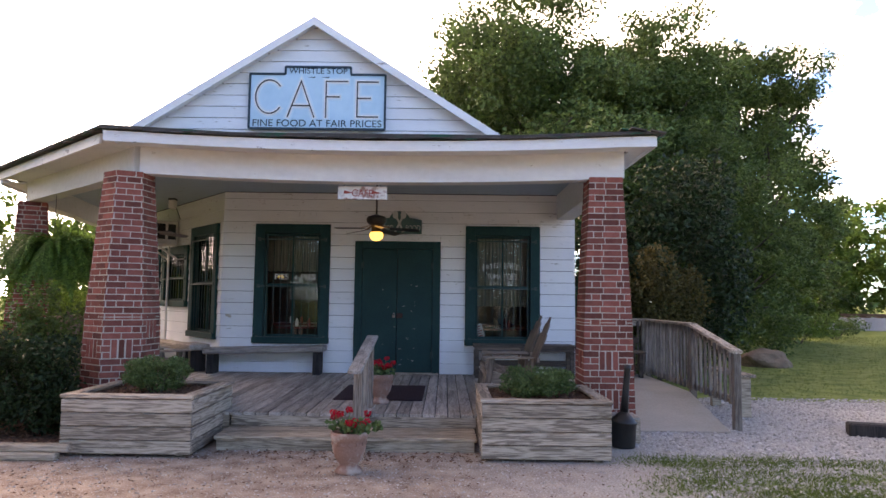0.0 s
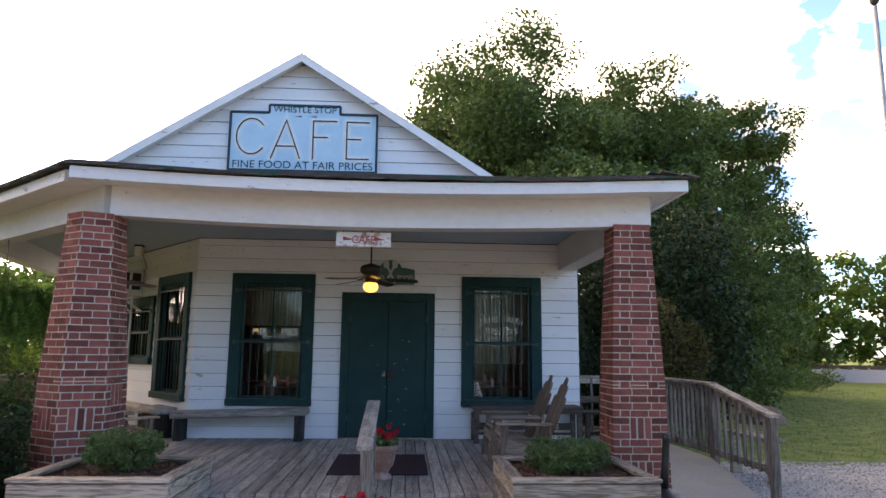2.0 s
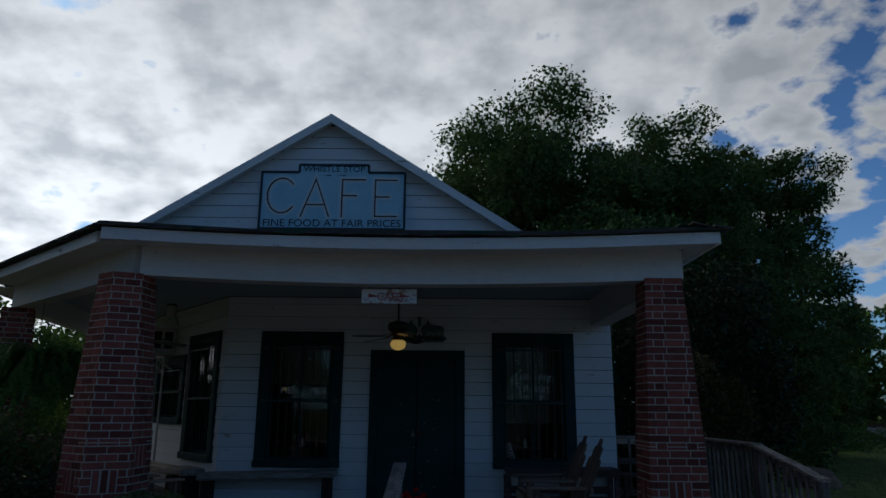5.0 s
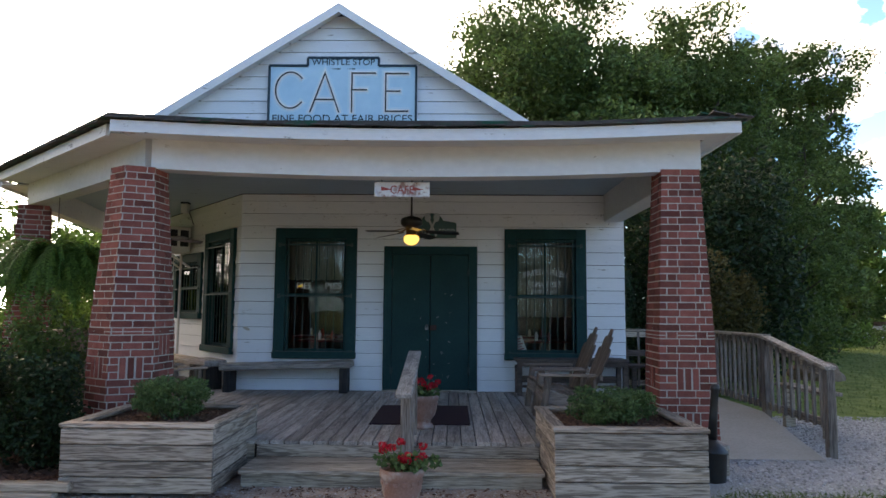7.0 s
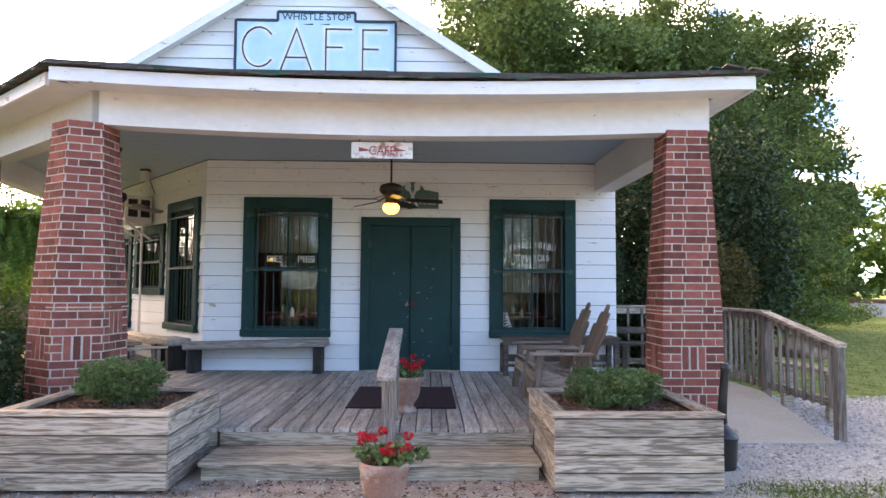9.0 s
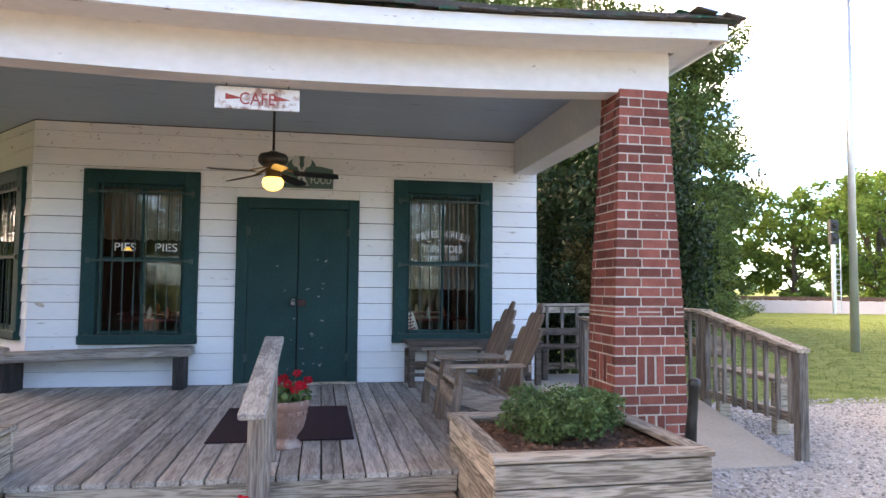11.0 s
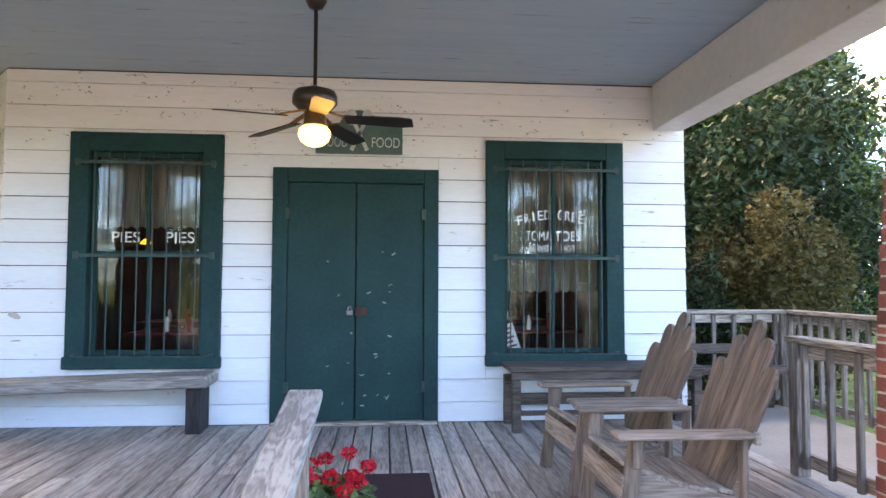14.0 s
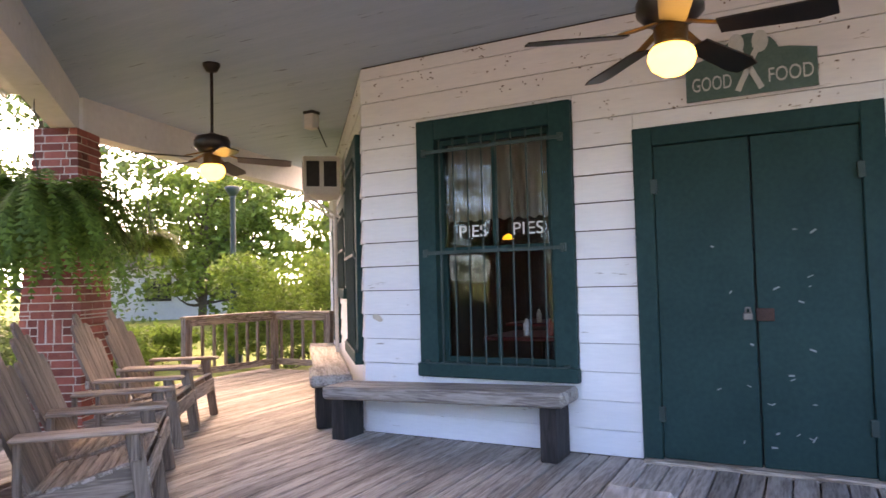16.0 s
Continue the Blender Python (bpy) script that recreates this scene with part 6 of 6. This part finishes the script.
for (xa, ya), (xb, yb) in (((3.0, -3.95), (1.19, -3.95)), ((-1.55, -3.95), (-2.95, -3.95)), ((-2.95, -3.95), (-6.75, -0.58)), ((3.0, -3.95), (3.0, -0.05)), ((-6.8, -0.5), (-6.8, 2.95))):
    part("rim_board", a_bar((xa, ya, 0.13), (xb, yb, 0.13), 0.035, 0.255, (0, 0, 1)), WOOD_X, deck)
part("joist_bed", a_box(-2.9, 2.95, -3.9, -0.02, 0.05, 0.22), DARK_WOOD, deck)


# brick columns
COURSE, TOPW, LINE_Z = 0.0735, 0.198, 1.32
unit = bmesh.new()
box(unit, -0.5, 0.5, -0.5, 0.5, -0.5, 0.5, 0.0)
bmesh.ops.bevel(unit, geom=unit.edges[:], offset=0.035, segments=1, affect="EDGES")
BRICK_ME = bpy.data.meshes.new("brick")
unit.to_mesh(BRICK_ME)
unit.free()
BRICK_ME.materials.append(BRICK)


def half_width(z, top, z_top, taper):
    return top + taper * min(1, (z_top - z) / (z_top - LINE_Z)) + 0.018 * max(0, (LINE_Z - z))


def brick_column(x, y, turn, label, z_top=3.05, seed=1, singles=(0, 1, 3), limit=300, weaves=((0, 10), (1, 10), (2, 10), (3, 10), (0, 4), (1, 4), (3, 4)), depth=1.0, sides=4, top=TOPW, taper=0.083):
    """Tapered pier of four or six sides, 0 in front and on round by the east. Faces in singles are laid brick by brick."""
    rr = random.Random(seed)
    col = empty("brick_column", pose(x, y, 0, 0, 0, turn), label=label, category="column", group="brick columns", kind="structure")
    col.scale = (1.0, depth, 1.0)
    core = bmesh.new()
    half = math.pi / sides
    zs = (0, 0.6, LINE_Z, 2.2, z_top - 0.002)
    rings = []
    for z in zs:
        w = (half_width(z, top, z_top, taper) - 0.005) / math.cos(half)
        rings.append([core.verts.new((w * math.sin((2 * k - 1) * half), -w * math.cos((2 * k - 1) * half), z)) for k in range(sides)])
    for a, b in zip(rings, rings[1:]):
        for k in range(sides):
            core.faces.new((a[k], a[(k + 1) % sides], b[(k + 1) % sides], b[k]))
    core.faces.new(list(reversed(rings[0]))); core.faces.new(rings[-1])
    part("mortar_core", core, MORTAR, col, "grey mortar joints")
    rest = bmesh.new()
    count = 0
    n = int(z_top / COURSE)
    z_off = z_top - n * COURSE
    deep = 0.07

    def lay(face, u0, u1, z0, z1, w, own):
        nonlocal count
        jit = rr.uniform(-0.003, 0.003)
        c = Vector(((u0 + u1) / 2, -(w - deep / 2) + jit, (z0 + z1) / 2))
        m = pose(0, 0, 0, 0, 0, 360 / sides * face) @ Matrix.Translation(c) @ Matrix.Diagonal((u1 - u0, deep, z1 - z0, 1))
        if face in singles and count < limit:
            ob = new("brick", BRICK_ME)
            ob.parent = col
            ob.matrix_basis = m
            count += 1
        else:
            r = bmesh.ops.create_cube(rest, size=1.0, matrix=m)

    for k in range(n - 1, -1, -1):
        z0 = z_off + k * COURSE
        w = half_width(z0 + COURSE / 2, top, z_top, taper)
        hw = w * math.tan(half)
        inset = deep + 0.012 if sides == 4 else 0.022
        j = 0.0056
        for face in range(sides):
            own = (face + k) % 2 == 0
            u0, u1 = (-hw, hw) if own else (-hw + inset, hw - inset)
            weave = None
            for at, low in weaves:
                if at == face and low <= k < low + 3:
                    weave = low
            spans = [(u0, u1)]
            if weave is not None:
                spans = [(u0, -0.118), (0.118, u1)]
                if k == weave:
                    for q in range(3):
                        lay(face, -0.105 + 0.077 * q, -0.105 + 0.077 * q + 0.057, z0 + j, z0 + 3 * COURSE - j, w, True)
            for a, b in spans:
                L = 0.205 if own else 0.19
                p = a
                first = True
                while p < b - 0.02:
                    q = min(b, p + (L if not (first and k % 2) else L * 0.5) + rr.uniform(-0.006, 0.006))
                    if b - q < 0.05:
                        q = b
                    lay(face, p + (0 if first else j * 0.9), q - (0 if q == b else j * 0.9), z0 + j, z0 + COURSE - j, w, own)
                    p, first = q, False
    w = (half_width(LINE_Z, top, z_top, taper) + 0.001) / math.cos(half)
    band = bmesh.new()
    rings = [[band.verts.new((w * math.sin((2 * k - 1) * half), -w * math.cos((2 * k - 1) * half), z)) for k in range(sides)] for z in (LINE_Z - 0.006, LINE_Z + 0.004)]
    for k in range(sides):
        band.faces.new((rings[0][k], rings[0][(k + 1) % sides], rings[1][(k + 1) % sides], rings[1][k]))
    band.faces.new(list(reversed(rings[0]))); band.faces.new(rings[1])
    part("mortar_band", band, MORTAR, col, "pale smeared mortar band")
    r = part("brickwork", rest, BRICK_JOINED, col, "further red bricks of the pier")
    r["kind"] = "stuff"
    return col


brick_column(2.735, -3.44, 0, "tapered red brick porch column with woven brick panels", seed=1, depth=0.87)
brick_column(-3.04, -3.45, 25.6, "tapered six-sided red brick porch column beside the planter", seed=2, singles=(0, 1, 5), weaves=((0, 11), (1, 14), (5, 11), (0, 5)), sides=6, top=0.245, taper=0.115)
brick_column(-5.85, -0.80, -62, "tapered red brick porch column with hanging ferns near", seed=3, singles=(0, 1), weaves=((0, 11), (1, 14), (2, 11), (3, 14)))


# ragged shingle edge along the eaves
def eave_shingles(parent, p, q, n, bend, seed):
    rr = random.Random(seed)
    bm = bmesh.new()
    p, q = Vector(p), Vector(q)
    d = (q - p).normalized()
    for row in range(4):
        for k in range(n):
            t = (k + rr.random() * 0.4 + 0.5 * (row % 2)) / n
            c = p.lerp(q, min(t, 1.0))
            c.z += bend(c.x) + 0.016 * row + rr.uniform(-0.006, 0.008)
            side = Vector((-d.y, d.x, 0)) * (0.10 * row + rr.uniform(-0.02, 0.02))
            w = (q - p).length / n * 0.47
            m = Matrix.Translation(c + side) @ Matrix((d, Vector((-d.y, d.x, 0.18)).normalized(), d.cross(Vector((-d.y, d.x, 0.18)).normalized()))).transposed().to_4x4()
            box(bm, -w, w, -0.03, 0.14, -0.006, 0.006, 0, m)
    ob = part("shingle_edge", bm, ROOF, parent, "ragged green shingle courses")
    ob["kind"] = "stuff"


eave_shingles(roof_front, (-3.12, -4.03, 3.475), (3.27, -4.03, 3.475), 46, sag, 1)
eave_shingles(roof_slant, (s0.x, s0.y, 3.475), (-3.12, -4.03, 3.475), 30, flat, 2)
eave_shingles(roof_east, (3.27, -4.03, 3.475), (3.27, 1.4, 3.475), 30, flat, 3)
